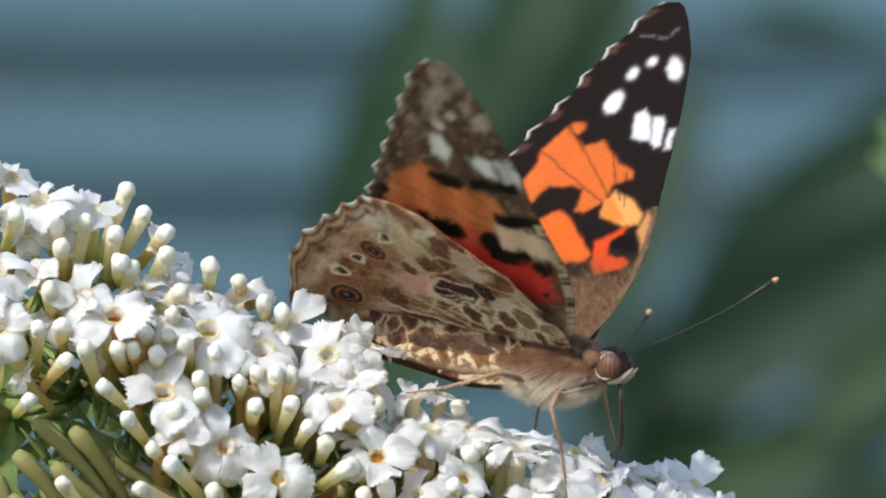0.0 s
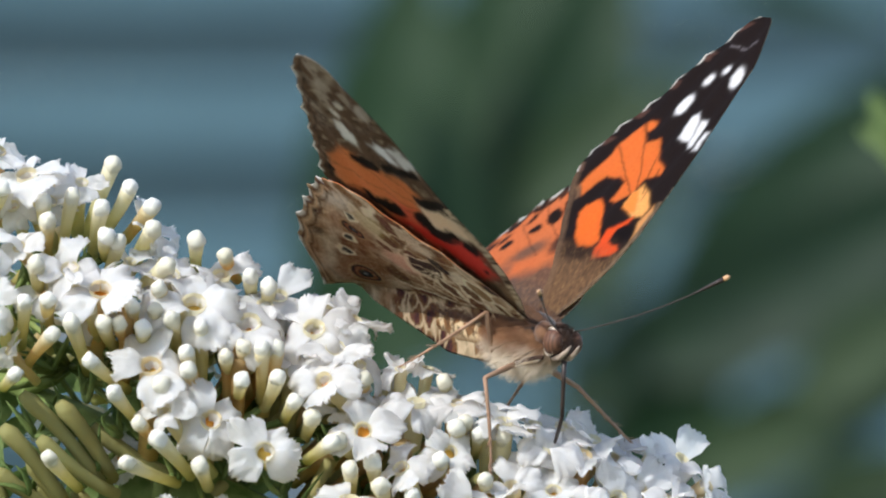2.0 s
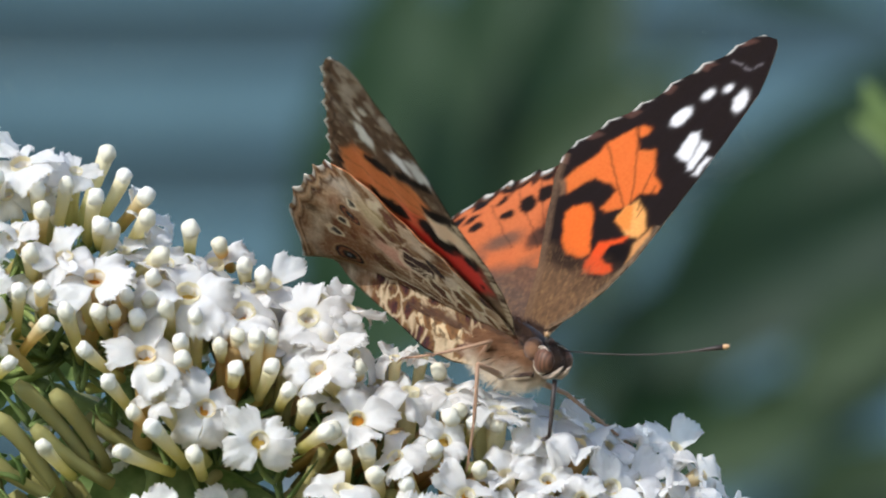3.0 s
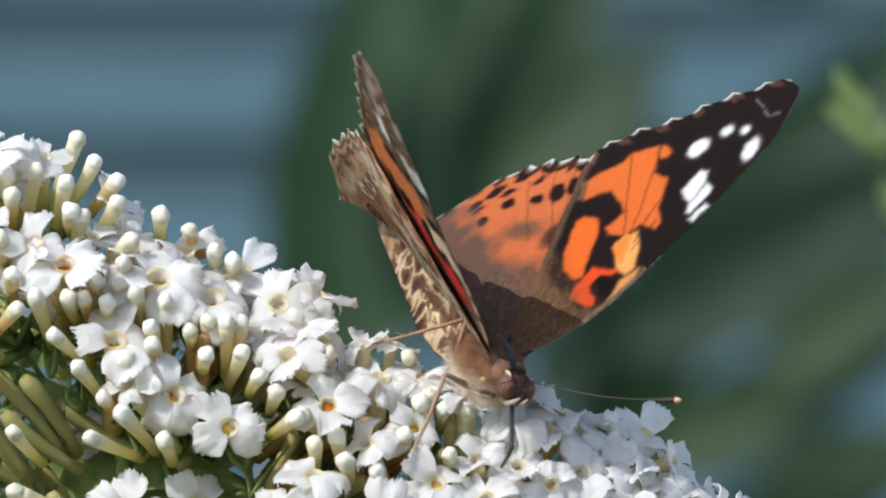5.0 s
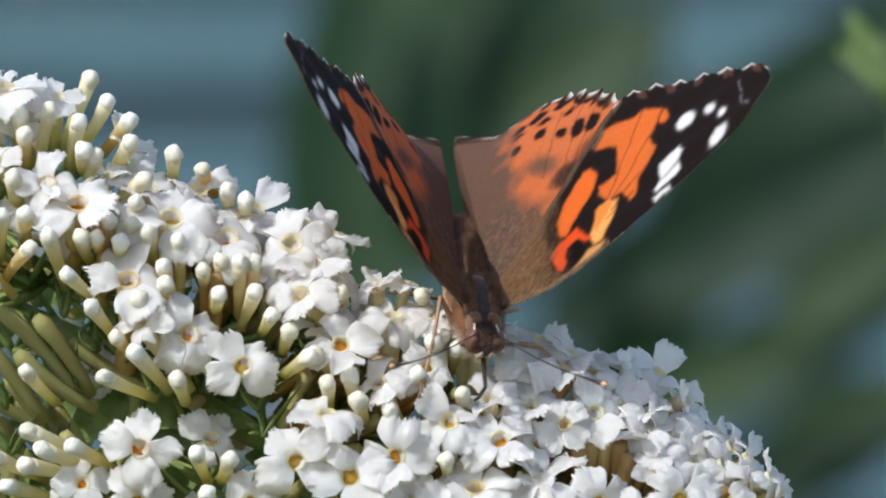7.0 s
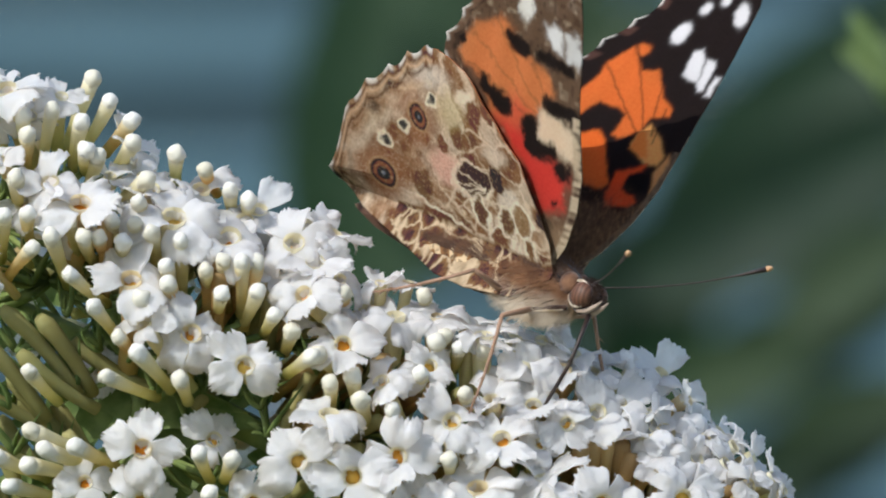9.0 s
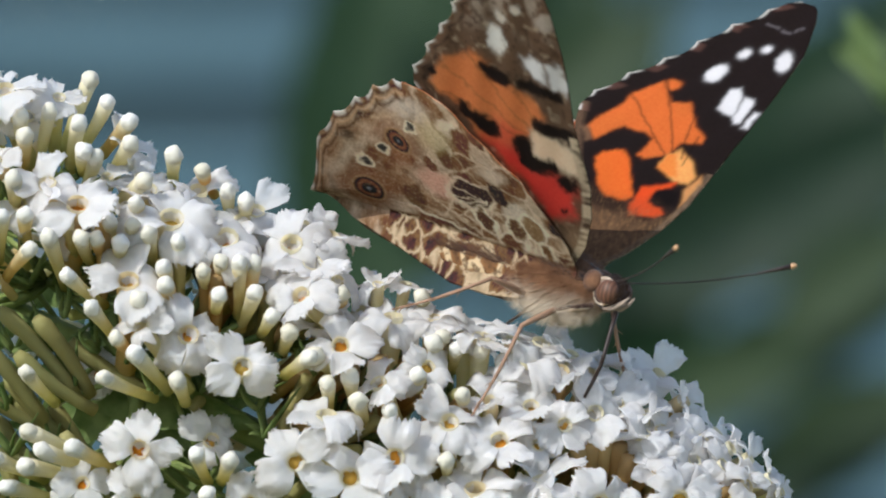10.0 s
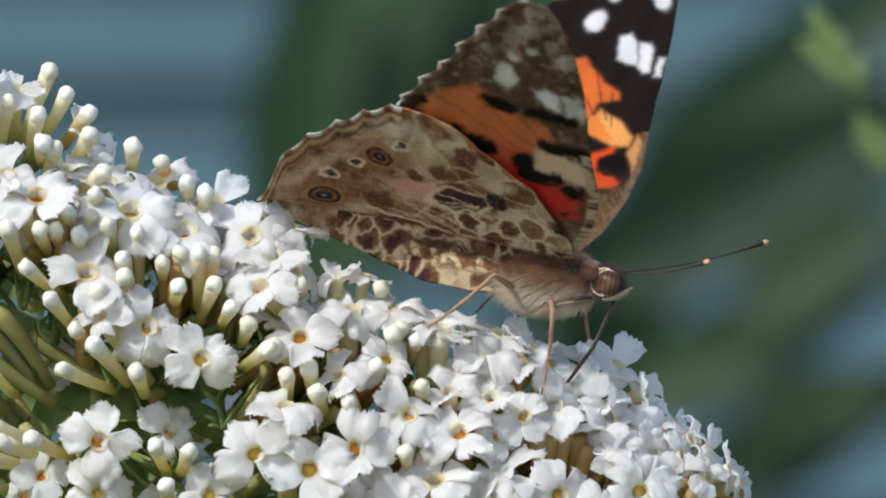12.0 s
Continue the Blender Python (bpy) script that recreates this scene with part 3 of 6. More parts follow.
def build_bush():
    rng = random.Random(11)
    bush = thing("butterfly_bush", "white butterfly bush flower head, dense open florets and cream buds", "flowering shrub", pose(-0.06, 0.03, 0))
    base = Vector((-0.06, 0.03, 0))
    petals = [petal_mesh(k, 2.2 + 0.18 * math.sin(k * 3.1), 2.62 + 0.22 * math.cos(k * 1.7), c)
              for k, c in enumerate((-0.6, -0.2, 0.5, -0.9, -1.4, 0.8, -0.4, 0.1, -0.7, 0.3, -0.3, 0.6, -1.1, -0.25))]
    tubes = [tube_mesh(6.5 + s * 0.7, b) for s, b in enumerate((0.0, 0.8, -0.6, 0.5))]
    btubes = [bud_tube_mesh(6.0 + s, b) for s, b in enumerate((0.0, 0.7, -0.5))]
    olds = [bud_tube_mesh(6.5 + s, b, OLD_TUBE, 0.42) for s, b in enumerate((1.2, 1.9, -1.3, 2.4))]
    ambers = [bud_tube_mesh(5.5 + s, b, AMBER_TUBE, 0.66) for s, b in enumerate((0.2, 0.6, -0.4))]
    tips = [bud_tip_mesh(s) for s in range(9)]
    throat = throat_mesh()
    taken = []

    def at(p, d, size, spin):
        m = Matrix.Translation(p - base) @ frame_along(d) @ Matrix.Rotation(spin, 4, "Z")
        return m @ Matrix.Diagonal((size, size, size, 1))

    def floret(p, d, size=1.0, spin=None, loose=1.0):
        ob = child("floret", rng.choice(tubes), bush, at(p, d, size, rng.uniform(0, 6.3) if spin is None else radians(spin)))
        for k in range(4):
            child("petal", rng.choice(petals), ob, Matrix.Rotation(k * math.pi / 2 + rng.uniform(-0.2, 0.2) * loose, 4, "Z")
                  @ Matrix.Rotation(rng.uniform(-0.34, 0.5) * loose, 4, "Y") @ Matrix.Rotation(rng.uniform(-0.42, 0.42) * loose, 4, "X") @ Matrix.Scale(rng.uniform(0.9, 1.1), 4))
        child("throat", throat, ob)
        taken.append(p)

    def bud(p, d, size=1.0):
        ob = child("bud", rng.choice(btubes), bush, at(p, d, size, rng.uniform(0, 6.3)))
        child("bud_tip", rng.choice(tips), ob, Matrix.Translation((0, 0, 0.0004)) @ Matrix.Rotation(rng.uniform(-0.25, 0.25), 4, 'X') @ Matrix.Diagonal((rng.uniform(0.86, 1.06), rng.uniform(0.86, 1.06), rng.uniform(0.8, 1.2), 1)))
        taken.append(p)

    def spent(p, d, size=1.0):
        """A tube without its petals."""
        child("tube", rng.choice(olds), bush, at(p, d, size, rng.uniform(0, 6.3)))

    for florets, buds in HEAD.values():
        ends = []
        for x, z, size, side, up, spin, back in florets:
            d = Vector((side, -math.sqrt(max(0.04, 1 - side * side - up * up)), up)).normalized()
            p = put(x, front(x, z) + back, z)
            floret(p, d, size, spin)
            ends.append(p - d * 0.0066 * size)
        for x, z, angle, slant in buds:
            c = math.sqrt(1 - slant * slant)
            d = Vector((c * math.cos(radians(angle)), -slant, c * math.sin(radians(angle))))
            p = put(x, front(x, z) - 0.6 + rng.uniform(-0.5, 0.5), z)
            bud(p, d, rng.uniform(0.84, 1.0))
            ends.append(p - d * 0.0062)
        # a stalk from the axis to the cluster, and a thin one on to every tube
        mid = sum(ends, Vector()) / len(ends)
        flat = Vector((mid.x / MM, (mid.z - HIGH) / MM)) - AXIS
        root = AXIS + ALONG * max(-20.0, min(62.0, flat.dot(ALONG) - 5))
        root = put(root.x, 3, root.y)
        knot = root.lerp(mid, 0.55)
        bm = bmesh.new()
        sweep_tube(bm, [root - base, (root + knot) / 2 + Vector((0.0006, -0.0006, 0)) - base, knot - base], [0.0008, 0.0007, 0.0005], 8)
        for e in ends:
            sweep_tube(bm, [knot - base, knot.lerp(e, 0.5) + Vector((0, 0.0005, -0.0004)) - base, e - base], [0.0003, 0.00026, 0.0003], 5)
        part("stalk", bm, STALK, bush)

    # amber tubes that show in the gaps between the florets
    for x, z, lean in [(10.3, -16.9, -0.1), (11.4, -16.8, 0.05), (12.6, -16.7, 0.1), (13.7, -17.0, 0.1), (14.6, -17.8, 0.25), (21.2, -20.4, 0.5), (22.4, -20.3, 0.6), (23.5, -21.0, 0.65), (-1.6, -12.9, 0), (4.8, -14.9, 0.1), (-5.6, -10.0, -0.1), (-19.6, -1.4, 0), (-18.6, -3.2, 0.05), (-27.8, 1.0, 0)]:
        d = Vector((lean, -0.35 + rng.uniform(-.1, .1), 0.9)).normalized()
        child("tube", rng.choice(ambers), bush, at(put(x, front(x, z) + 1.2, z), d, rng.uniform(1.0, 1.15), rng.uniform(0, 6.3)))

    # older tubes near the lens, low on the stem
    for x, z in [(-36.1, -6.1), (-33.1, -6.8), (-37.7, -8.7), (-38.4, -12.3), (-39.3, -16), (-38.9, -19.7), (-30.6, -8.7), (-34.7, -9.6), (-35.6, -11.4), (-37, -15.1), (-35.2, -13.3), (-36.1, -17.9), (-37.5, -21.1), (-32.3, -13.9), (-39.8, -10.5), (-33.8, -22.5), (-31, -16)]:
        d = Vector((-0.62 + rng.uniform(-.2, .2), -0.12 + rng.uniform(-.15, .1), 0.70 + rng.uniform(-.25, .2))).normalized()
        spent(put(x, front(x, z) + rng.uniform(3, 12), z), d, rng.uniform(0.95, 1.2))

    # the rest of the head, filled in where nothing stands yet
    tries = 0
    while tries < 4200:
        tries += 1
        along, turn = rng.uniform(-12, 72), rng.uniform(-1.9, 2.6)
        h = HALF * (0.90 - 0.00001 * max(0, along - 46) ** 3) * math.cos(turn)
        q = AXIS + ALONG * along + ACROSS * h
        p = put(q.x, -DEEP * math.copysign(abs(math.sin(turn)) ** 1.8, turn) * rng.uniform(0.86, 1.0), q.y)
        if q.x < -13 and p.y < 0.002:
            continue
        near = p.y < 0.001
        if any((p - o).length < (0.0056 if near else 0.0042) for o in taken):
            continue
        c = put(*(lambda a: (a.x, 2, a.y))(AXIS + ALONG * (along - 5)))
        d = ((p - c).normalized() + Vector((rng.uniform(-.35, .35), rng.uniform(-.35, .15), rng.uniform(-.2, .3)))).normalized()
        if near and q.x < -6:
            continue
        if near:
            spent(p - d * 0.003, d, rng.uniform(0.9, 1.1))
            taken.append(p)
        elif rng.random() < 0.74:
            floret(p - d * 0.0012, d, rng.uniform(0.85, 0.98))
        else:
            bud(p, d, rng.uniform(0.85, 1.0))

    # tubes and small leaves deeper inside the head
    for k in range(230):
        along, turn = rng.uniform(2, 64), rng.uniform(-0.4, 1.7)
        q = AXIS + ALONG * along + ACROSS * HALF * rng.uniform(0.45, 0.84) * math.cos(turn)
        if q.x < -11 and turn > 0.5:
            continue
        p = put(q.x, -9.0 * math.sin(turn) + rng.uniform(-1, 4), q.y)
        c = put(*(lambda a: (a.x, 3, a.y))(AXIS + ALONG * (along - 5)))
        d = ((p - c).normalized() + Vector((rng.uniform(-.3, .2), rng.uniform(-.3, .3), rng.uniform(0, .5)))).normalized()
        child("tube", rng.choice(ambers if k % 3 else olds), bush, at(p, d, rng.uniform(0.85, 1.1), rng.uniform(0, 6.3)))
    leaflets = [leaf_mesh("leaflet", 0.009 + 0.0025 * k, 0.0026 + 0.0006 * k, 0.002 * (k % 3 - 1), BRACT) for k in range(5)]
    for k in range(220):
        along = rng.uniform(-24, 45) if k < 180 else rng.uniform(0, 52)
        q = AXIS + ALONG * along + ACROSS * HALF * rng.uniform(-1.3, 0.02 if k < 180 else 0.2)
        m = Matrix.Translation(put(q.x, rng.uniform(1, 9) if k < 110 else rng.uniform(8, 14) if k < 180 else rng.uniform(-2, 8), q.y) - base)
        child("leaflet", rng.choice(leaflets), bush, m @ pose(0, 0, 0, rng.uniform(20, 160), -rng.uniform(-50, 80), rng.uniform(-40, 40)) @ Matrix.Scale(rng.uniform(0.6, 0.9), 4))

    # the axis of the head, and the stem down to the ground
    bm = bmesh.new()
    pts = [AXIS + ALONG * a for a in (70, 45, 20, 0, -14)]
    line = [put(p.x, 3, p.y) for p in pts] + [Vector((-0.085, 0.02, HIGH - 0.06)), Vector((-0.08, 0.03, 0.8)), Vector((-0.06, 0.03, 0.4)), Vector((-0.06, 0.03, -0.01))]
    sweep_tube(bm, [p - base for p in line], [0.0006, 0.0009, 0.0012, 0.0013, 0.0014, 0.002, 0.0035, 0.006, 0.008], 12)
    part("stem", bm, STALK, bush, "green square flower stem")

    # narrow green bracts among the tubes
    for x, z in [(-35.4, 2.8), (-31, 1.9), (-28.7, -6.8), (-26, -10.5), (-31, -6.8), (-31.5, -9.6), (-28.3, -9.6), (-33.8, -12.3), (-35.2, -9.6), (-30.1, -12.3), (-23.7, -13.3), (-20, -12.8), (-35.6, -14.2), (-17.2, -13.3), (-15.4, -14.2), (-14.9, -16.5), (-19.1, -19.7), (-35.2, -17.9), (-31.5, -18.8), (-10.8, -11.4), (-7.1, -13.3), (-27.4, -1.8), (-33.8, -4.1)]:
        for k in range(6):
            bm = bmesh.new()
            o = put(x, front(x, z) * 0.4 + rng.uniform(-2, 2), z)
            d = Vector((rng.uniform(-0.8, 0.6), rng.uniform(-0.5, 0.2), rng.uniform(0.1, 1))).normalized()
            e = Vector((rng.uniform(-1, 1), rng.uniform(-0.3, 0.3), rng.uniform(-0.6, 1))).normalized()
            ln = rng.uniform(1.8, 3.6) * MM
            pts = [o + d * ln * u + e * ln * 0.5 * u * u - base for u in (0, 0.25, 0.5, 0.75, 1)]
            sweep_tube(bm, pts, [0.00026, 0.00034, 0.0003, 0.0002, 0.00005], 6, flat=0.45)
            part("bract", bm, BRACT, bush)
    return bush


# ---- the butterfly ----
HINGE = 1.3                            # half the gap between the wing roots, millimetres


def value_noise(x, y, scale, seed):
    """Smooth noise between 0 and 1 over arrays of places."""
    table = np.random.RandomState(seed).rand(64, 64)
    x, y = x * scale + 1000, y * scale + 1000
    i, j = np.floor(x).astype(int), np.floor(y).astype(int)
    u, v = x - i, y - j
    u, v = u * u * (3 - 2 * u), v * v * (3 - 2 * v)
    t = lambda a, b: table[a % 64, b % 64]
    return (t(i, j) * (1 - u) + t(i + 1, j) * u) * (1 - v) + (t(i, j + 1) * (1 - u) + t(i + 1, j + 1) * u) * v


class Markings:
    """Colours laid on a wing, shape by shape. Places: forward and outward from the wing root, in millimetres."""

    def __init__(self, f, s, ground, rough=0.35, seed=1):
        self.f, self.s = f, s
        self.wf = f + rough * (value_noise(f, s, 1.4, seed) - 0.5) + rough * 0.5 * (value_noise(f, s, 4.0, seed + 1) - 0.5)
        self.ws = s + rough * (value_noise(f, s, 1.4, seed + 2) - 0.5) + rough * 0.5 * (value_noise(f, s, 4.0, seed + 3) - 0.5)
        self.c = np.empty((len(f), 3))
        self.c[:] = srgb(*ground)

    def lay(self, mask, colour):
        m = np.clip(mask, 0, 1)[:, None]
        self.c = self.c * (1 - m) + np.array(srgb(*colour)) * m

    def step(self, d, soft=0.12):
        return 1 / (1 + np.exp(np.clip(d / (soft * 0.5), -40, 40)))

    def patch(self, colour, points, soft=0.15, share=1.0):
        inside = np.zeros(len(self.f), bool)
        dist = np.full(len(self.f), 1e9)
        n = len(points)
        for k in range(n):
            (ax, ay), (bx, by) = points[k], points[(k + 1) % n]
            ex, ey = bx - ax, by - ay
            px, py = self.wf - ax, self.ws - ay
            t = np.clip((px * ex + py * ey) / (ex * ex + ey * ey + 1e-9), 0, 1)
            dist = np.minimum(dist, np.hypot(px - t * ex, py - t * ey))
            if ay != by:
                inside ^= ((ay > self.ws) != (by > self.ws)) & (self.wf < (bx - ax) * (self.ws - ay) / (by - ay) + ax)
        self.lay(self.step(np.where(inside, -dist, dist), soft) * share, colour)

    def oval(self, colour, f, s, a, b=None, turn=0.0, soft=0.15, share=1.0):
        b = b or a
        c, n = math.cos(radians(turn)), math.sin(radians(turn))
        x, y = self.wf - f, self.ws - s
        u, v = (x * c + y * n) / a, (-x * n + y * c) / b
        self.lay(self.step((np.hypot(u, v) - 1) * min(a, b), soft) * share, colour)

    def streak(self, colour, p, q, wide, soft=0.12, share=1.0):
        ex, ey = q[0] - p[0], q[1] - p[1]
        px, py = self.wf - p[0], self.ws - p[1]
        t = np.clip((px * ex + py * ey) / (ex * ex + ey * ey), 0, 1)
        self.lay(self.step(np.hypot(px - t * ex, py - t * ey) - wide / 2, soft) * share, colour)

    def eye(self, f, s, r):
        rough = self.wf, self.ws
        self.wf, self.ws = 0.15 * self.wf + 0.85 * self.f, 0.15 * self.ws + 0.85 * self.s
        self.oval((140, 92, 66), f, s, r * 2.0, soft=0.9, share=0.6)
        self.oval((176, 140, 104), f, s, r * 1.2, soft=0.12)
        self.oval((52, 36, 28), f, s, r * 1.02, soft=0.1)
        self.oval((142, 98, 66), f, s, r * 0.8, soft=0.1)
        self.oval((48, 34, 28), f, s, r * 0.52, r * 0.46, soft=0.06)
        self.oval((120, 124, 132), f, s, r * 0.16, soft=0.06)
        self.wf, self.ws = rough


EDGE_S = (0, 1, 5.5, 9.8, 13.4, 15.6, 16.4, 17.4, 18.6, 20.6, 22.9, 25.1, 27.8, 29.6, 30.8, 31.3)
EDGE_F = (-0.5, -0.7, -3.2, -6.2, -8.6, -9.6, -9.6, -9.0, -8.1, -6.6, -4.6, -3.1, -0.9, 0.6, 1.8, 2.9)
COSTA_S = (0, 2.5, 5.7, 8.9, 11.8, 15.5, 18.1, 21.7, 26.2, 29.6, 30.8, 31.3)
COSTA_F = (2.3, 4.2, 5.6, 6.3, 6.3, 6.3, 6.5, 6.6, 6.4, 5.5, 4.9, 4.3)
HIND_F = (-23.6, -23.2, -22.6, -22, -21.3, -20.2, -18, -15.5, -13.8, -12, -10, -6.5, 0.2, 3)
HIND_OUT = (0.6, 1.6, 2.9, 4.4, 6.4, 9.0, 11.3, 13.0, 14.3, 15.4, 15.8, 14.9, 9.0, 2.6)
HIND_IN_F = (-23.6, -22.9, -20.6, -17.2, -13.4, -9, -5, 0, 3)
HIND_IN = (0.0, -0.4, -1.1, -1.6, -2.1, -2.7, -2.7, -2.2, -0.4)


def margin_wave(d):
    """Scallops along the outer edge, d millimetres along it."""
    return 0.62 * np.abs(np.sin(d * math.pi / 3.1)) ** 0.8 - 0.36


def fore_grid(nu=150, nv=260):
    v = np.linspace(0, 1, nv)
    s = 31.3 * (1 - (1 - v) ** 1.15)
    lo, hi = np.interp(s, EDGE_S, EDGE_F), np.interp(s, COSTA_S, COSTA_F)
    k = np.clip((s - 15.6) / 1.5, 0, 1) * np.clip((31.2 - s) / 1.6, 0, 1)
    lo = lo + k * margin_wave(s * 1.25)
    u = np.linspace(0, 1, nu)
    f = lo[None, :] + (hi - lo)[None, :] * u[:, None]
    edge = (f - lo[None, :])
    return f, np.broadcast_to(s, f.shape).copy(), edge * np.where(s > 15, 1, 9)[None, :] + np.where(s > 15, 0, 9)[None, :], (hi[None, :] - f)


def hind_grid(nu=220, nv=170):
    v = np.linspace(0, 1, nu)
    f = -23.6 + 26.6 * v
    lo, hi = np.interp(f, HIND_IN_F, HIND_IN), np.interp(f, HIND_F, HIND_OUT)
    k = np.clip((-10.5 - f) / 1.5, 0, 1) * np.clip((f + 23.5) / 0.8, 0, 1)
    hi = hi - k * margin_wave(f * 1.35)
    u = np.linspace(0, 1, nv)
    s = lo[:, None] + (hi - lo)[:, None] * u[None, :]
    edge = np.where(f < -10.5, 1, 9)[:, None] * (hi[:, None] - s) * 0.75 + np.where(f < -10.5, 0, 9)[:, None]
    edge = np.minimum(edge, np.hypot(f[:, None] + 23.7, 0.5 * (s - 1.2)))
    return np.broadcast_to(f[:, None], s.shape).copy(), s, edge, (s - lo[:, None])


def fringe(m, edge, along, wide=0.3):
    """The pale and dark checks of the outer edge."""
    check = 0.5 + 0.5 * np.sin(along * 2 * math.pi / 3.0)
    m.lay(m.step(edge - wide, 0.12) * np.clip(check * 2 - 0.3, 0, 1) * 0.9, (226, 220, 210))


def fore_above(f, s, edge, costa):
    m = Markings(f, s, (33, 24, 22), 0.18, 3)
    o, dk = (222, 112, 52), (24, 17, 16)
    m.patch(o, [(-7.5, 13.7), (-7.1, 15.1), (-5.9, 17.1), (-5.9, 18), (-3.8, 20), (-1.8, 18.2), (-0.2, 18.7), (1.8, 16.6), (3.2, 15.8), (3.3, 15.1), (1.7, 14.6), (1.3, 13.1), (-0.6, 12.1), (-1.4, 12.4), (-1, 14.3), (-2.1, 14.6), (-4.3, 14.7), (-5.2, 13.8), (-6, 12.6)])
    m.patch((236, 112, 46), [(-4.8, 10.9), (-4.4, 11.7), (-2.8, 12.4), (-1.8, 11.7), (1, 8.2), (0.7, 7.6), (-1.2, 7.5), (-2.6, 8.3)])
    m.patch((240, 168, 96), [(1.2, 11.9), (1.3, 13.1), (2, 14), (3.8, 13.1), (5, 11.9), (4.8, 10.9), (3.5, 10.6), (2.4, 11.3)])
    m.patch((238, 140, 66), [(1.2, 11.6), (1.3, 13.1), (1.8, 13.5), (3.5, 11.2), (2.7, 11.1)])
    m.patch((214, 150, 92), [(4.8, 10.3), (5.4, 12.1), (6, 11.2), (5.6, 8.3), (5.3, 9.4)])
    m.patch((234, 84, 36), [(1.9, 6.3), (1.2, 7.5), (1.2, 9.4), (3.8, 10.7), (3.7, 10), (2.6, 9.3), (2.6, 8.1), (3.9, 7.9), (4.7, 7.4), (4.2, 6.8)])
    m.oval(dk, 3.8, 8.9, 1.25, 0.95, 20)
    m.oval(o, -2.8, 20.0, 0.65, 0.55)
    m.oval((232, 228, 228), 0.1, 22.2, 1.05, 0.8, 60)
    m.oval((232, 228, 228), 1.3, 24.8, 0.55, 0.42, 60)
    m.oval((232, 228, 228), 2.9, 25.9, 0.5, 0.45, 30)
    m.oval((232, 228, 228), 5.2, 25.1, 1.05, 0.7, 110)
    m.patch((232, 228, 228), [(2.5, 18.9), (2.3, 21), (3.2, 21.4), (3.8, 20.5), (4.2, 18.6), (3.2, 18.6)])
    m.patch((232, 228, 228), [(4.3, 18.4), (4, 20.7), (5, 20.7), (5.3, 20.2), (5.3, 18), (4.7, 17.9)])
    m.patch((232, 228, 228), [(5.7, 17.6), (5.9, 19.4), (6.4, 19.5), (6.3, 17.7)])
    m.streak((112, 104, 106), (1.4, 28.2), (2.5, 28.2), 0.16)
    m.streak((112, 104, 106), (3.0, 28.1), (3.9, 28.1), 0.16)
    m.streak((112, 104, 106), (4.3, 28.3), (4.8, 28.8), 0.16)
    m.patch((150, 112, 84), [(-8, 13.5), (-7.5, 13.8), (-6.2, 12.6), (-6.7, 12.3)], share=0.6)
    for p in ((-6.0, 18.1), (-3.4, 20.0), (0.6, 18.6), (2.6, 15.6)):
        m.streak(dk, p, (2.4 + 0.25 * p[0], 9.5 + 0.2 * p[1]), 0.12, 0.1, 0.75)
    haze = value_noise(f, s, 0.9, 20)
    m.lay(np.clip((7.4 - s + 2.0 * (haze - 0.5) - 0.10 * (f + 4)) / 2.4, 0, 1) * (costa > 0.5), (124, 94, 68))
    m.lay(np.clip((8.6 - s + 1.4 * (haze - 0.5)) / 4, 0, 1) * 0.5, (112, 82, 58))
    m.lay(np.clip((0.8 - costa) / 0.4, 0, 1) * (s < 12.5) * (0.4 + 0.6 * value_noise(f, s, 3, 8)), (130, 106, 84))
    fine = 0.5 * value_noise(f * 3.4 + s * 2.0, (f - s * 0.3) * 1.5, 1.4, 6) + 0.5 * value_noise(f, s, 3.6, 9)
    m.lay(np.clip((8.5 - s) / 3, 0, 1) * np.clip(fine * 3 - 1.5, 0, 1) * 0.5, (158, 120, 82))
    m.lay(np.clip((8.5 - s) / 3, 0, 1) * np.clip(1.3 - fine * 3, 0, 1) * 0.5, (76, 56, 44))
    inner = f - np.interp(s, EDGE_S, EDGE_F)
    m.lay(np.clip((1.1 - inner) / 0.6, 0, 1) * (s < 16) * (0.35 + 0.45 * fine), (124, 96, 74))
    m.lay(np.clip(edge * -2 + 2.6, 0, 1) * (edge < 1.5) * np.clip(np.sin(s * 2.1 + 1) * 2 - 0.6, 0, 1) * 0.25, (150, 104, 90))
    fringe(m, edge, s * 1.25, 0.23)
    return m.c


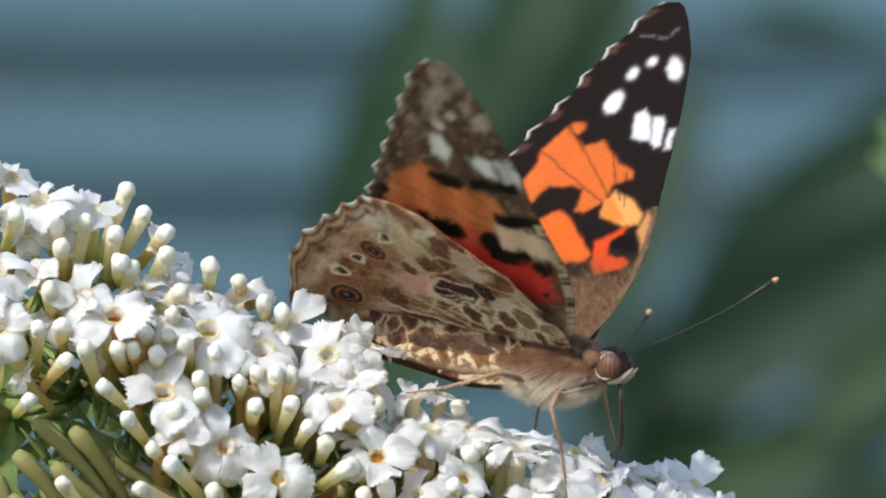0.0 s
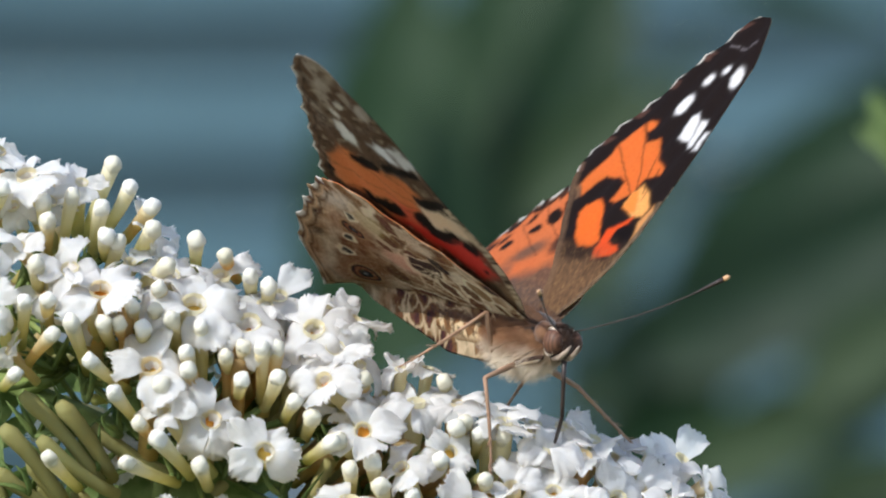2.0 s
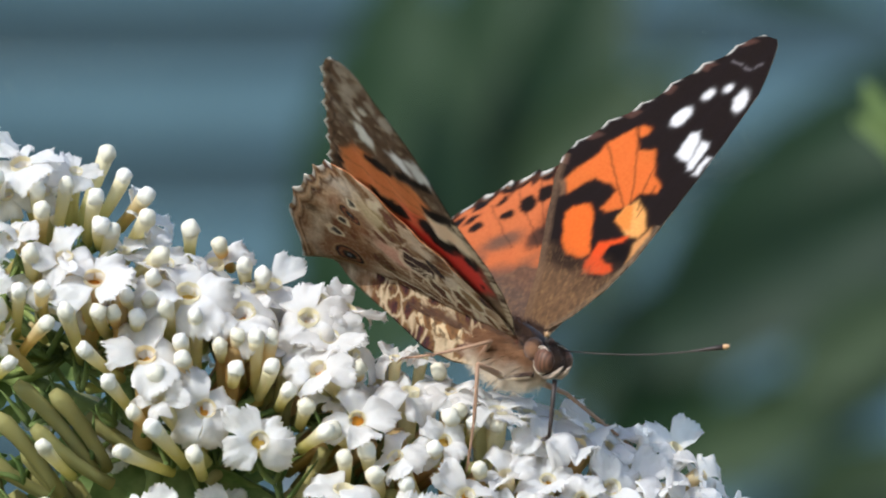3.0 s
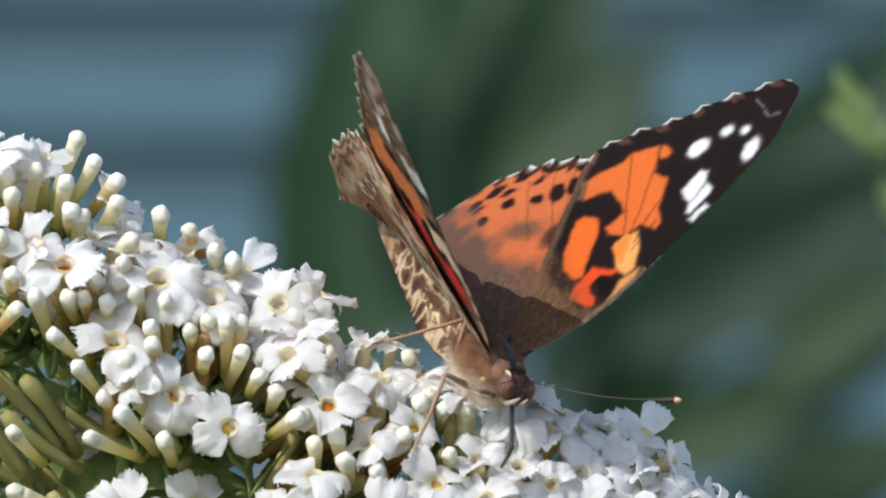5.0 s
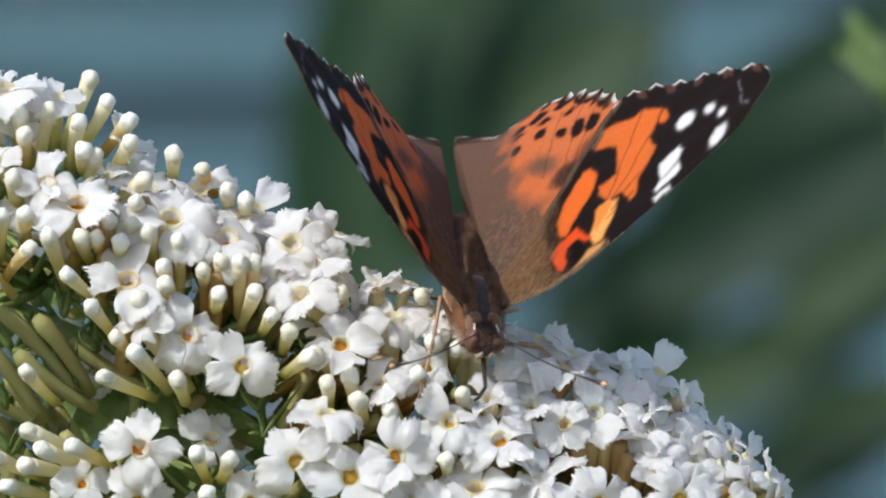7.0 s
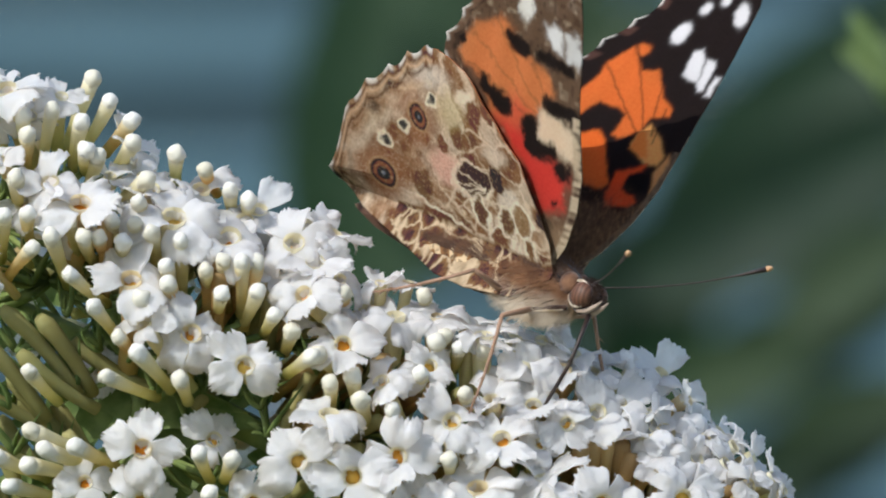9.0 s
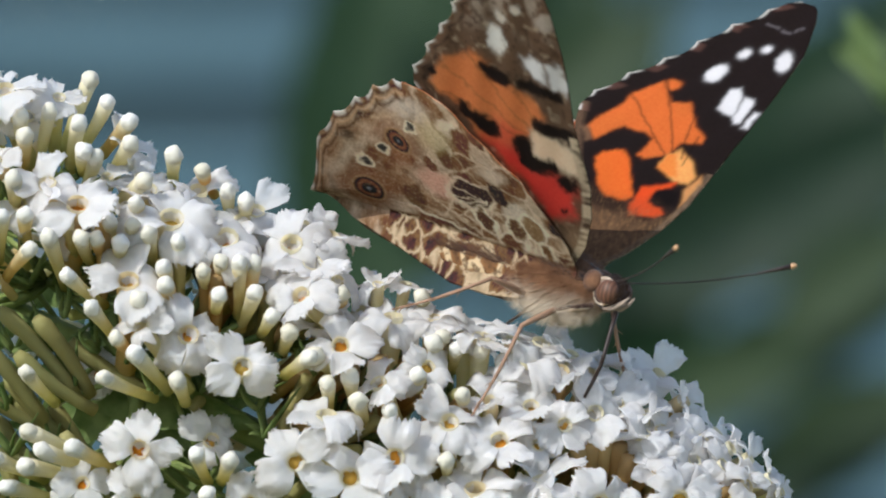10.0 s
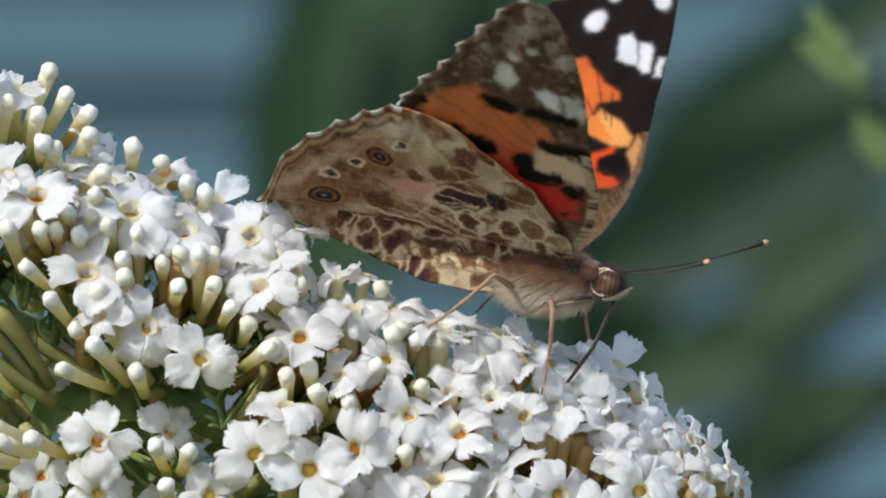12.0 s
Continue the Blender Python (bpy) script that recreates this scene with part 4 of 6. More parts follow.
def fore_below(f, s, edge, costa):
    m = Markings(f, s, (108, 84, 66), 0.5, 31)
    n = value_noise(f, s, 0.8, 40)
    m.lay(np.clip(n * 2 - 0.9, 0, 1) * 0.7, (108, 82, 62))
    m.lay(np.clip(value_noise(f, s, 1.7, 41) * 3 - 2, 0, 1) * 0.7, (186, 164, 138))
    m.lay(np.clip((s - 22) / 4, 0, 1) * np.clip(value_noise(f, s, 0.9, 47) * 4 - 1.9, 0, 1) * 0.6, (196, 178, 160))
    m.lay(np.clip(value_noise(f, s, 2.6, 48) * 4 - 2.4, 0, 1) * 0.6, (74, 54, 42))
    dk = (36, 28, 25)
    m.patch((214, 128, 76), [(-8, 16), (-6, 18.9), (-2.2, 20.5), (-0.1, 18), (2.7, 16.7), (3.5, 15.4), (1.8, 14.5), (1.4, 13.1), (-0.1, 12.3), (-2.1, 11.7), (-3.9, 11.7), (-5.6, 14.5)], 0.3)
    m.patch((214, 96, 66), [(-3.9, 11.7), (-1.3, 14.3), (0.5, 13.2), (-0.2, 12.1), (-0.1, 9.6), (-1.2, 8.7), (-2.2, 10.2)], 0.6)
    m.patch((214, 66, 56), [(-3.1, 11.2), (-0.4, 11.2), (0.1, 9.5), (3, 9.8), (4.8, 8.6), (4, 5.7), (1.5, 4.9), (0.6, 6.6), (-0.8, 8.9)], 0.4)
    m.patch((228, 204, 174), [(1.6, 13.6), (3.8, 13.6), (6, 12.5), (6, 10.1), (4.8, 9.9), (3.3, 10.7), (1.3, 11)], 0.3)
    m.patch((226, 222, 218), [(2.2, 20.9), (3.6, 21.4), (4.4, 20.6), (4.4, 18.8), (3.1, 19.2)], 0.2)
    m.patch((222, 218, 214), [(4.7, 20.8), (6.0, 21.0), (6.6, 19.4), (6.3, 18.2), (4.8, 18.6)], 0.2)
    m.streak(dk, (-5.0, 14.2), (-3.2, 13.2), 1.5, 0.16)
    m.streak(dk, (-3.2, 13.0), (-2.6, 12.8), 1.6, 0.16)
    m.streak(dk, (2.5, 14.4), (6.0, 13.8), 1.4, 0.16)
    m.streak(dk, (0.3, 11.9), (0.4, 10.3), 1.7, 0.16)
    m.streak(dk, (0.4, 10.2), (2.8, 10.3), 1.5, 0.16)
    m.streak(dk, (4.0, 8.9), (4.1, 8.9), 1.7, 0.16)
    m.streak(dk, (-1.6, 18.9), (0.0, 18.4), 1.5, 0.16)
    m.streak(dk, (1.7, 18.3), (5.1, 17.7), 1.2, 0.16)
    m.streak(dk, (-7.5, 17.4), (-9.3, 16.3), 1.0, 0.16)
    m.streak(dk, (5.7, 13.9), (6.3, 12.5), 0.8, 0.16)
    m.streak(dk, (2.9, 6.0), (3.2, 6.0), 0.5, 0.16)
    m.streak(dk, (2.4, 4.1), (2.4, 3.7), 0.7, 0.16)
    m.oval((232, 226, 216), 0.2, 22.2, 1.4, 0.9, 70)
    m.oval((214, 202, 186), 1.2, 24.6, 0.5)
    m.oval((214, 202, 186), 2.9, 25.7, 0.5)
    m.oval((190, 174, 158), 5.8, 25.0, 1.2, 0.8, 30, share=0.8)
    m.streak((182, 164, 146), (1.4, 27.6), (5.2, 28.9), 0.8, 0.4, 0.8)
    m.lay(np.clip((edge * -1 + 1.6) / 0.8, 0, 1) * (edge < 3) * 0.6, (120, 92, 72))
    m.lay(np.clip(1 - np.abs(edge - 1.0) / 0.35, 0, 1) * (0.4 + 0.6 * np.sin(s * 2.6) ** 2) * 0.85, (58, 44, 36))
    for p in ((-6.0, 18.1), (-3.4, 20.0), (0.6, 18.6), (-8.0, 16.0)):
        m.streak((112, 76, 48), p, (2.4 + 0.25 * p[0], 9.5 + 0.2 * p[1]), 0.16, 0.12, 0.5)
    m.lay(np.clip((5.0 - s) / 2.5, 0, 1) * 0.8, (168, 138, 108))
    band = value_noise(f * 0.6, s * 3.0, 1.0, 44)
    m.lay(np.clip((1.0 - costa) / 0.3, 0, 1) * (s < 14) * np.clip(band * 2 - 0.2, 0, 1), (204, 182, 154))
    m.lay(np.clip((0.8 - costa) / 0.3, 0, 1) * (s < 14) * np.clip(1 - band * 2.2, 0, 1), (70, 52, 42))
    fringe(m, edge, s * 1.25)
    return m.c


def hind_above(f, s, edge, inner):
    m = Markings(f, s, (210, 114, 68), 0.3, 61)
    dk = (34, 25, 22)
    m.oval(dk, -14.2, 14.8, 1.20, 0.86, 42, 0.12, 1)
    m.oval(dk, -15.8, 12.4, 0.89, 0.89, 63, 0.12, 1)
    m.oval(dk, -17.5, 10.3, 1.12, 0.76, 63, 0.12, 1)
    m.oval(dk, -18.6, 7.5, 1.08, 0.76, 68, 0.12, 1)
    m.oval(dk, -12.6, 16.0, 1.03, 0.85, 29, 0.12, 1)
    m.oval(dk, -18.9, 5.5, 0.73, 0.63, 74, 0.12, 1)
    m.oval(dk, -14.1, 13.0, 0.86, 0.32, 54, 0.12, 1)
    m.oval(dk, -15.1, 10.9, 0.76, 0.36, 67, 0.12, 1)
    m.oval(dk, -16.8, 8.3, 0.81, 0.36, 60, 0.12, 1)
    m.oval(dk, -17.7, 5.5, 0.67, 0.32, 63, 0.12, 1)
    m.oval(dk, -12.2, 14.3, 0.64, 0.67, 51, 0.12, 1)
    m.oval(dk, -11.8, 11.3, 0.76, 0.95, 67, 0.12, 1)
    m.oval(dk, -13.0, 9.7, 0.67, 0.57, 27, 0.12, 1)
    m.oval(dk, -15.3, 7.7, 0.67, 0.64, 27, 0.12, 1)
    m.oval(dk, -15.6, 5.1, 0.58, 0.57, 31, 0.12, 1)
    m.oval(dk, -10.9, 12.7, 0.81, 0.99, 30, 0.12, 1)
    m.oval((104, 82, 68), -10.9, 7.1, 1.91, 1.03, 43, 0.4, 0.9)
    m.oval((66, 50, 42), -7.4, 8.9, 1.58, 1.34, 55, 0.3, 0.9)
    m.oval((58, 44, 38), -7.6, 11.4, 1.5, 2.9, 16, 0.5, 0.85)
    m.streak(dk, (-16.0, 10.1), (-9.3, 6.9), 0.1, 0.08, 0.6)
    m.streak(dk, (-14.4, 12.3), (-6.6, 7.7), 0.1, 0.08, 0.6)
    m.streak(dk, (-13.2, 14.4), (-7.7, 9.3), 0.1, 0.08, 0.6)
    n = value_noise(f, s, 0.8, 66)
    fine = 0.5 * value_noise((f + 2) * 1.6 - s * 1.2, f * 2.6 + s * 3.2, 1.0, 67) + 0.5 * value_noise(f, s, 3.4, 68)
    reach = np.hypot(f + 1, s * 1.15) + 2.2 * (n - 0.5)
    m.lay(np.clip((9.8 - reach) / 2.2, 0, 1) * 0.95, (112, 84, 68))
    m.lay(np.clip((5.4 - s + 2 * (n - 0.5)) / 2.2, 0, 1) * 0.95, (106, 84, 72))
    rear = (f < -20) * np.clip((7.5 - s) / 1.5, 0, 1)
    m.lay(rear * np.clip(1 - np.abs(edge - 1.3) / 0.3, 0, 1) * 0.9, (44, 34, 32))
    m.lay(rear * np.clip(1 - np.abs(edge - 0.75) / 0.22, 0, 1) * 0.85, (190, 160, 128))
    m.lay(np.clip((9.5 - reach) / 3, 0, 1) * np.clip(fine * 2.6 - 1.2, 0, 1) * 0.4, (164, 124, 88))
    m.lay(np.clip((9.5 - reach) / 3, 0, 1) * np.clip(1.2 - fine * 2.6, 0, 1) * 0.4, (88, 64, 50))
    teeth = 0.5 + 0.5 * np.sin((f * 1.35 + s * 0.6) * 2 * math.pi / 3.0 + math.pi)
    m.lay(m.step(edge - 0.45 - 0.75 * teeth, 0.15) * 0.92, (36, 27, 24))
    m.lay(np.clip(1 - np.abs(edge - 0.55) / 0.14, 0, 1) * (1 - teeth) * 0.6, (168, 112, 74))
    fringe(m, edge, f * 1.35 + s * 0.6, 0.32)
    return m.c


def hind_below(f, s, edge, inner):
    m = Markings(f, s, (176, 142, 112), 0.5, 81)
    n, n2, n3 = value_noise(f, s, 0.55, 86), value_noise(f, s, 1.5, 87), value_noise(f, s, 3.5, 88)
    m.lay(np.clip(n * 3 - 1.5, 0, 1) * 0.75, (112, 80, 58))
    m.lay(np.clip(value_noise(f, s, 0.9, 92) * 4 - 2.2, 0, 1) * 0.6, (202, 180, 154))
    m.lay(np.clip(value_noise(f, s, 1.2, 93) * 4 - 2.4, 0, 1) * 0.6, (88, 60, 42))
    m.lay(np.clip(n2 * 4 - 2.8, 0, 1) * 0.8, (206, 178, 142))
    m.lay(np.clip(n3 * 3 - 1.9, 0, 1) * 0.35, (96, 70, 46))
    grain = value_noise(f * 0.9 - s * 0.4, f * 0.4 + s * 0.9, 7.0, 89)
    # cells of brown and olive between cream veins, towards the root
    rng = np.random.RandomState(9)
    seeds = np.stack([rng.uniform(-14, 3, 62), rng.uniform(-2.5, 12, 62)], 1)
    d = np.hypot((m.wf[:, None] - seeds[:, 0]) * 0.75, m.ws[:, None] - seeds[:, 1])
    order = np.argsort(d, 1)[:, :2]
    a, b = np.take_along_axis(d, order[:, :1], 1)[:, 0], np.take_along_axis(d, order[:, 1:2], 1)[:, 0]
    tone = rng.rand(62)[order[:, 0]]
    near = np.clip((f + 13) / 3, 0, 1)
    m.lay(near * 0.4, (120, 84, 56))
    m.lay(near * (tone > 0.5) * 0.5, (116, 76, 50))
    m.lay(near * (tone < 0.22) * 0.45, (214, 196, 170))
    m.lay(near * m.step(b - a - 0.18, 0.10) * 0.7, (216, 194, 164))
    m.lay(near * m.step(a - 0.5, 0.12) * (tone > 0.62) * 0.45, (78, 56, 36))
    for k in range(7):
        t = 0.09 + 0.13 * k
        p = (-6 - 17 * math.cos(t * 1.7), 16 * math.sin(t * 1.6))
        m.streak((204, 180, 146), p, (0.5, 1.5), 0.16, 0.08, 0.55)
    m.oval((136, 104, 78), -17.8, 6.8, 3.45, 6.07, 10, 0.8, 0.4)
    m.oval((204, 190, 172), -10.9, 13.2, 2.22, 0.95, 8, 0.3, 0.8)
    m.oval((226, 206, 178), -6.5, 12.4, 1.1, 0.82, 5, 0.2, 0.85)
    m.oval((204, 186, 162), -2.9, 8.6, 1.51, 0.82, 8, 0.3, 0.8)
    m.oval((204, 156, 134), -9.8, 5.5, 2.0, 1.5, 9, 0.4, 0.9)
    m.oval((208, 192, 170), -1.5, 4.5, 1.51, 1.46, 8, 0.25, 0.85)
    m.oval((226, 206, 178), -15.9, 0.7, 1.82, 0.73, 9, 0.3, 0.7)
    m.oval((112, 76, 48), -7.7, 9.0, 0.81, 1.04, 7, 0.1, 0.95)
    m.oval((112, 76, 48), -9.8, 7.5, 0.82, 0.73, 14, 0.1, 0.95)
    m.oval((112, 76, 48), -5.3, 11.4, 0.91, 1.14, 6, 0.1, 0.95)
    m.oval((112, 76, 48), -6.6, 7.4, 0.82, 0.51, 14, 0.1, 0.95)
    m.oval((96, 70, 46), -13.3, 2.9, 1.22, 1.46, 9, 0.2, 0.8)
    m.oval((226, 206, 178), -6.4, 5.3, 2.84, 1.77, 10, 0.1, 0.7)
    m.oval((72, 52, 36), -6.3, 5.4, 2.33, 1.36, 10, 0.08, 0.95)
    m.streak((226, 206, 178), (-4.7, 5.2), (-8.1, 5.9), 0.14, 0.06, 0.8)
    m.streak((226, 206, 178), (-4.7, 5.2), (-8.7, 4.5), 0.14, 0.06, 0.8)
    m.streak((226, 206, 178), (-4.7, 5.2), (-7.9, 3.9), 0.14, 0.06, 0.8)
    m.streak((226, 206, 178), (-4.7, 5.2), (-5.6, 4.3), 0.14, 0.06, 0.8)
    m.oval((226, 206, 178), -5.7, 2.7, 1.22, 1.58, 9, 0.1, 0.95)
    m.oval((98, 70, 42), -5.7, 2.7, 0.81, 1.36, 7, 0.1, 0.95)
    m.oval((226, 206, 178), -3.4, 1.0, 1.63, 1.33, 11, 0.1, 0.95)
    m.oval((112, 76, 48), -3.4, 1.0, 1.33, 1.04, 13, 0.1, 0.95)
    m.oval((226, 206, 178), -2.2, 2.8, 1.12, 1.55, 10, 0.1, 0.95)
    m.oval((104, 76, 48), -2.2, 2.8, 0.81, 1.24, 7, 0.1, 0.95)
    m.oval((226, 206, 178), -0.3, 3.5, 1.41, 1.65, 8, 0.1, 0.95)
    m.oval((140, 110, 78), -0.3, 3.5, 1.12, 1.33, 10, 0.1, 0.95)
    m.oval((226, 206, 178), 0.4, 1.1, 0.92, 1.24, 13, 0.1, 0.95)
    m.oval((118, 86, 56), 0.4, 1.1, 0.61, 0.92, 9, 0.1, 0.95)
    m.oval((74, 52, 34), -3.1, 6.5, 1.0, 1.24, 6, 0.1, 0.95)
    m.oval((226, 206, 178), -1.5, 0.1, 1.02, 1.46, 11, 0.2, 0.7)
    m.oval((74, 52, 34), 2.3, 4.3, 0.61, 0.82, 9, 0.1, 0.95)
    m.oval((112, 76, 48), -12.2, 0.7, 2.75, 0.63, 10, 0.15, 0.85)
    m.oval((112, 76, 48), -16.5, -0.4, 1.41, 0.41, 8, 0.15, 0.7)
    m.oval((90, 66, 44), -10.6, 0.3, 1.84, 0.22, 13, 0.1, 0.7)
    m.streak((226, 206, 178), (-14.3, 1.7), (-2.8, -0.5), 0.28, 0.1, 0.9)
    m.streak((226, 206, 178), (-16.9, 1.8), (-7.5, 0.6), 0.2, 0.1, 0.8)
    m.oval((226, 206, 178), -12.1, -2.0, 1.02, 1.33, 11, 0.1, 0.95)
    m.oval((116, 82, 48), -12.1, -2.0, 0.71, 1.04, 8, 0.1, 0.95)
    m.oval((226, 206, 178), -10.1, -1.2, 0.82, 1.36, 14, 0.1, 0.95)
    m.oval((116, 82, 48), -10.1, -1.2, 0.51, 1.04, 11, 0.1, 0.95)
    m.oval((226, 206, 178), -8.8, -2.9, 1.32, 1.02, 9, 0.1, 0.95)
    m.oval((116, 82, 48), -8.8, -2.9, 0.91, 0.73, 6, 0.1, 0.95)
    m.oval((226, 206, 178), -6.6, -2.2, 1.22, 0.85, 9, 0.1, 0.95)
    m.oval((116, 82, 48), -6.6, -2.2, 0.92, 0.54, 13, 0.1, 0.95)
    m.oval((226, 206, 178), -13.4, -1.8, 0.71, 0.95, 8, 0.1, 0.95)
    m.oval((116, 82, 48), -13.4, -1.8, 0.41, 0.73, 14, 0.1, 0.95)
    m.oval((190, 170, 122), -8.6, 10.8, 1.9, 1.5, 20, 0.7, 0.6)
    m.oval((122, 84, 60), -15.2, 6.0, 2.2, 5.6, -38, 0.9, 0.55)
    m.lay(np.clip(1 - np.abs(edge - 3.1) / 0.9, 0, 1) * (f < -9) * (0.35 + 0.65 * n2) * 0.75, (212, 194, 166))
    m.eye(-12.7, 9.2, 1.15)
    m.eye(-17.7, 2.8, 1.3)
    m.oval((222, 204, 172), -17.0, 6.1, 0.72, soft=0.08)
    m.oval((84, 82, 80), -17.0, 6.1, 0.46, soft=0.08)
    m.oval((222, 204, 172), -14.7, 8.0, 0.72, soft=0.08)
    m.oval((84, 82, 80), -14.7, 8.0, 0.46, soft=0.08)
    m.oval((222, 204, 172), -10.8, 11.3, 0.72, soft=0.08)
    m.oval((84, 82, 80), -10.8, 11.3, 0.46, soft=0.08)
    m.oval((86, 78, 70), -17.8, 8.8, 0.6, 0.45, 40, 0.2, 0.8)
    m.oval((86, 78, 70), -15.9, 11.2, 0.6, 0.45, 40, 0.2, 0.8)
    m.lay(np.clip(1 - np.abs(edge - 2.2) / 0.4, 0, 1) * (0.3 + 0.7 * n2) * 0.5, (204, 178, 144))
    m.lay(np.clip(1 - np.abs(edge - 1.3) / 0.28, 0, 1) * (0.4 + 0.6 * n2) * 0.85, (74, 56, 48))
    m.lay(np.clip(1 - np.abs(edge - 0.8) / 0.25, 0, 1) * 0.7, (204, 164, 126))
    m.lay(np.clip(1 - np.abs(edge - 0.42) / 0.16, 0, 1) * 0.7, (88, 64, 50))
    m.lay(np.clip(grain * 3 - 1.8, 0, 1) * 0.22, (72, 50, 36))
    m.lay(np.clip(1.0 - grain * 3.2, 0, 1) * 0.24, (226, 208, 180))
    # the fold beside the abdomen: tan and cream chequers
    fold = np.clip((0.6 - s) / 0.5, 0, 1) * (f > -17)
    scale = np.stack([rng.uniform(-18, 3, 42), rng.uniform(-3.6, 1.2, 42)], 1)
    d = np.sort(np.hypot(m.wf[:, None] - scale[:, 0], 1.3 * (m.ws[:, None] - scale[:, 1])), 1)
    m.lay(fold * 0.9, (124, 92, 64))
    m.lay(fold * m.step(d[:, 0] - 0.5, 0.25) * 0.85, (80, 56, 38))
    m.lay(fold * np.clip(grain * 4 - 2.2, 0, 1) * 0.6, (66, 48, 36))
    m.lay(fold * m.step(d[:, 1] - d[:, 0] - 0.2, 0.12) * 0.9, (206, 182, 148))
    m.lay(m.step(np.hypot(f + 23.6, s - 1.4) - 0.9, 0.2) * 0.85, (40, 32, 36))
    m.c = np.clip(0.18 + (m.c - 0.18) * 1.36, 0.03, 0.8)
    m.c = np.clip(1.08 * (m.c * 0.82 + 0.18 * m.c.mean(1, keepdims=True)), 0, 0.82)
    fringe(m, edge, f * 1.35 + s * 0.6)
    return m.c


def wing_mesh(name, grid, above, below, side, lift):
    """A closed thin sheet with its own colours above and below. side: 1 left, -1 right."""
    f, s, edge, rim = grid
    nu, nv = f.shape
    fl, sl, el, rl = f.ravel(), s.ravel(), edge.ravel(), rim.ravel()
    camber = 0.0012 * (sl - 12) ** 2 - 0.2 + 0.07 * np.sin(fl * 1.9 - 0.5 * sl) * np.clip(sl / 15, 0, 1)
    n = nu * nv
    z = camber + lift - 0.9 * np.clip(-sl, 0, 9) - 0.1 * np.clip(-sl, 0, 9) ** 2      # the inner fold hangs beside the abdomen
    if lift < 0:                                            # the hindwing's rear lobe droops, its front corner rises to the forewing
        z = z - 0.028 * np.clip(-fl - 12.5, 0, 12) ** 1.9 * np.clip((sl + 0.5) / 3, 0, 1) + 0.08 * np.clip(sl - 10, 0, 9) ** 1.2
    top = np.stack([fl, side * sl, z + 0.05], 1)
    low = np.stack([fl, side * sl, z - 0.05], 1)
    i, j = np.meshgrid(np.arange(nu - 1), np.arange(nv - 1), indexing="ij")
    a = (i * nv + j).ravel()
    quads = np.stack([a, a + nv, a + nv + 1, a + 1], 1)
    rimloop = np.concatenate([np.arange(nv), np.arange(1, nu) * nv + nv - 1, (nu - 1) * nv + np.arange(nv - 2, -1, -1), np.arange(nu - 2, 0, -1) * nv])
    nxt = np.roll(rimloop, -1)
    faces = np.concatenate([quads, quads[:, ::-1] + n, np.stack([rimloop, nxt, nxt + n, rimloop + n], 1)])
    if side < 0:
        faces = faces[:, ::-1]
    me = bpy.data.meshes.new(name)
    me.vertices.add(2 * n)
    me.vertices.foreach_set("co", (np.concatenate([top, low]) * MM).ravel())
    me.loops.add(faces.size)
    me.loops.foreach_set("vertex_index", np.ascontiguousarray(faces).ravel().astype(np.int32))
    me.polygons.add(len(faces))
    me.polygons.foreach_set("loop_start", np.arange(0, faces.size, 4).astype(np.int32))
    me.update(calc_edges=True)
    me.validate()
    tint = me.color_attributes.new("markings", "FLOAT_COLOR", "POINT")
    col = np.ones((2 * n, 4), np.float32)
    col[:n, :3], col[n:, :3] = above(fl, sl, el, rl), below(fl, sl, el, rl)
    tint.data.foreach_set("color", col.ravel())
    me.materials.append(WING)
    me.shade_smooth()
    return me


def fur(seed, spots, length, lean, thick=0.035):
    """Short tapered hairs standing on given spots: pairs of place and direction, in millimetres."""
    rng = random.Random(seed)
    verts, faces = [], []
    for p, d in spots:
        d = (Vector(d) + Vector((rng.gauss(0, .22), rng.gauss(0, .22), rng.gauss(0, .22))) + Vector(lean)).normalized()
        side = d.orthogonal().normalized() * thick
        other = d.cross(side)
        ln = length * rng.uniform(0.5, 1.15)
        k = len(verts)
        p = Vector(p)
        for a in range(3):
            verts.append(tuple((p + side * math.cos(a * 2.1) + other * math.sin(a * 2.1)) * MM))
        verts.append(tuple((p + d * ln + Vector(lean) * ln * 0.4) * MM))
        faces += [(k, k + 1, k + 3), (k + 1, k + 2, k + 3), (k + 2, k, k + 3)]
    me = bpy.data.meshes.new("hair")
    me.from_pydata(verts, [], faces)
    return me


def on_ball(seed, centre, radii, count, keep):
    rng, out = random.Random(seed), []
    while len(out) < count:
        v = Vector((rng.gauss(0, 1), rng.gauss(0, 1), rng.gauss(0, 1))).normalized()
        if keep(v):
            p = Vector((centre[i] + v[i] * radii[i] * 0.97 for i in range(3)))
            out.append((p, Vector((v[i] / radii[i] for i in range(3))).normalized()))
    return out


FEMUR, SHIN = 3.9, 8.8                # lengths in millimetres
SIP_UP, SIP_LOW = 4.5, 7.4
FEELER = 14.0
HIPS = {"right_mid": (1.8, -1.3, -3.5), "right_hind": (-1.6, -1.4, -3.0), "left_mid": (1.8, 1.3, -3.5), "left_hind": (-1.6, 1.4, -3.0)}


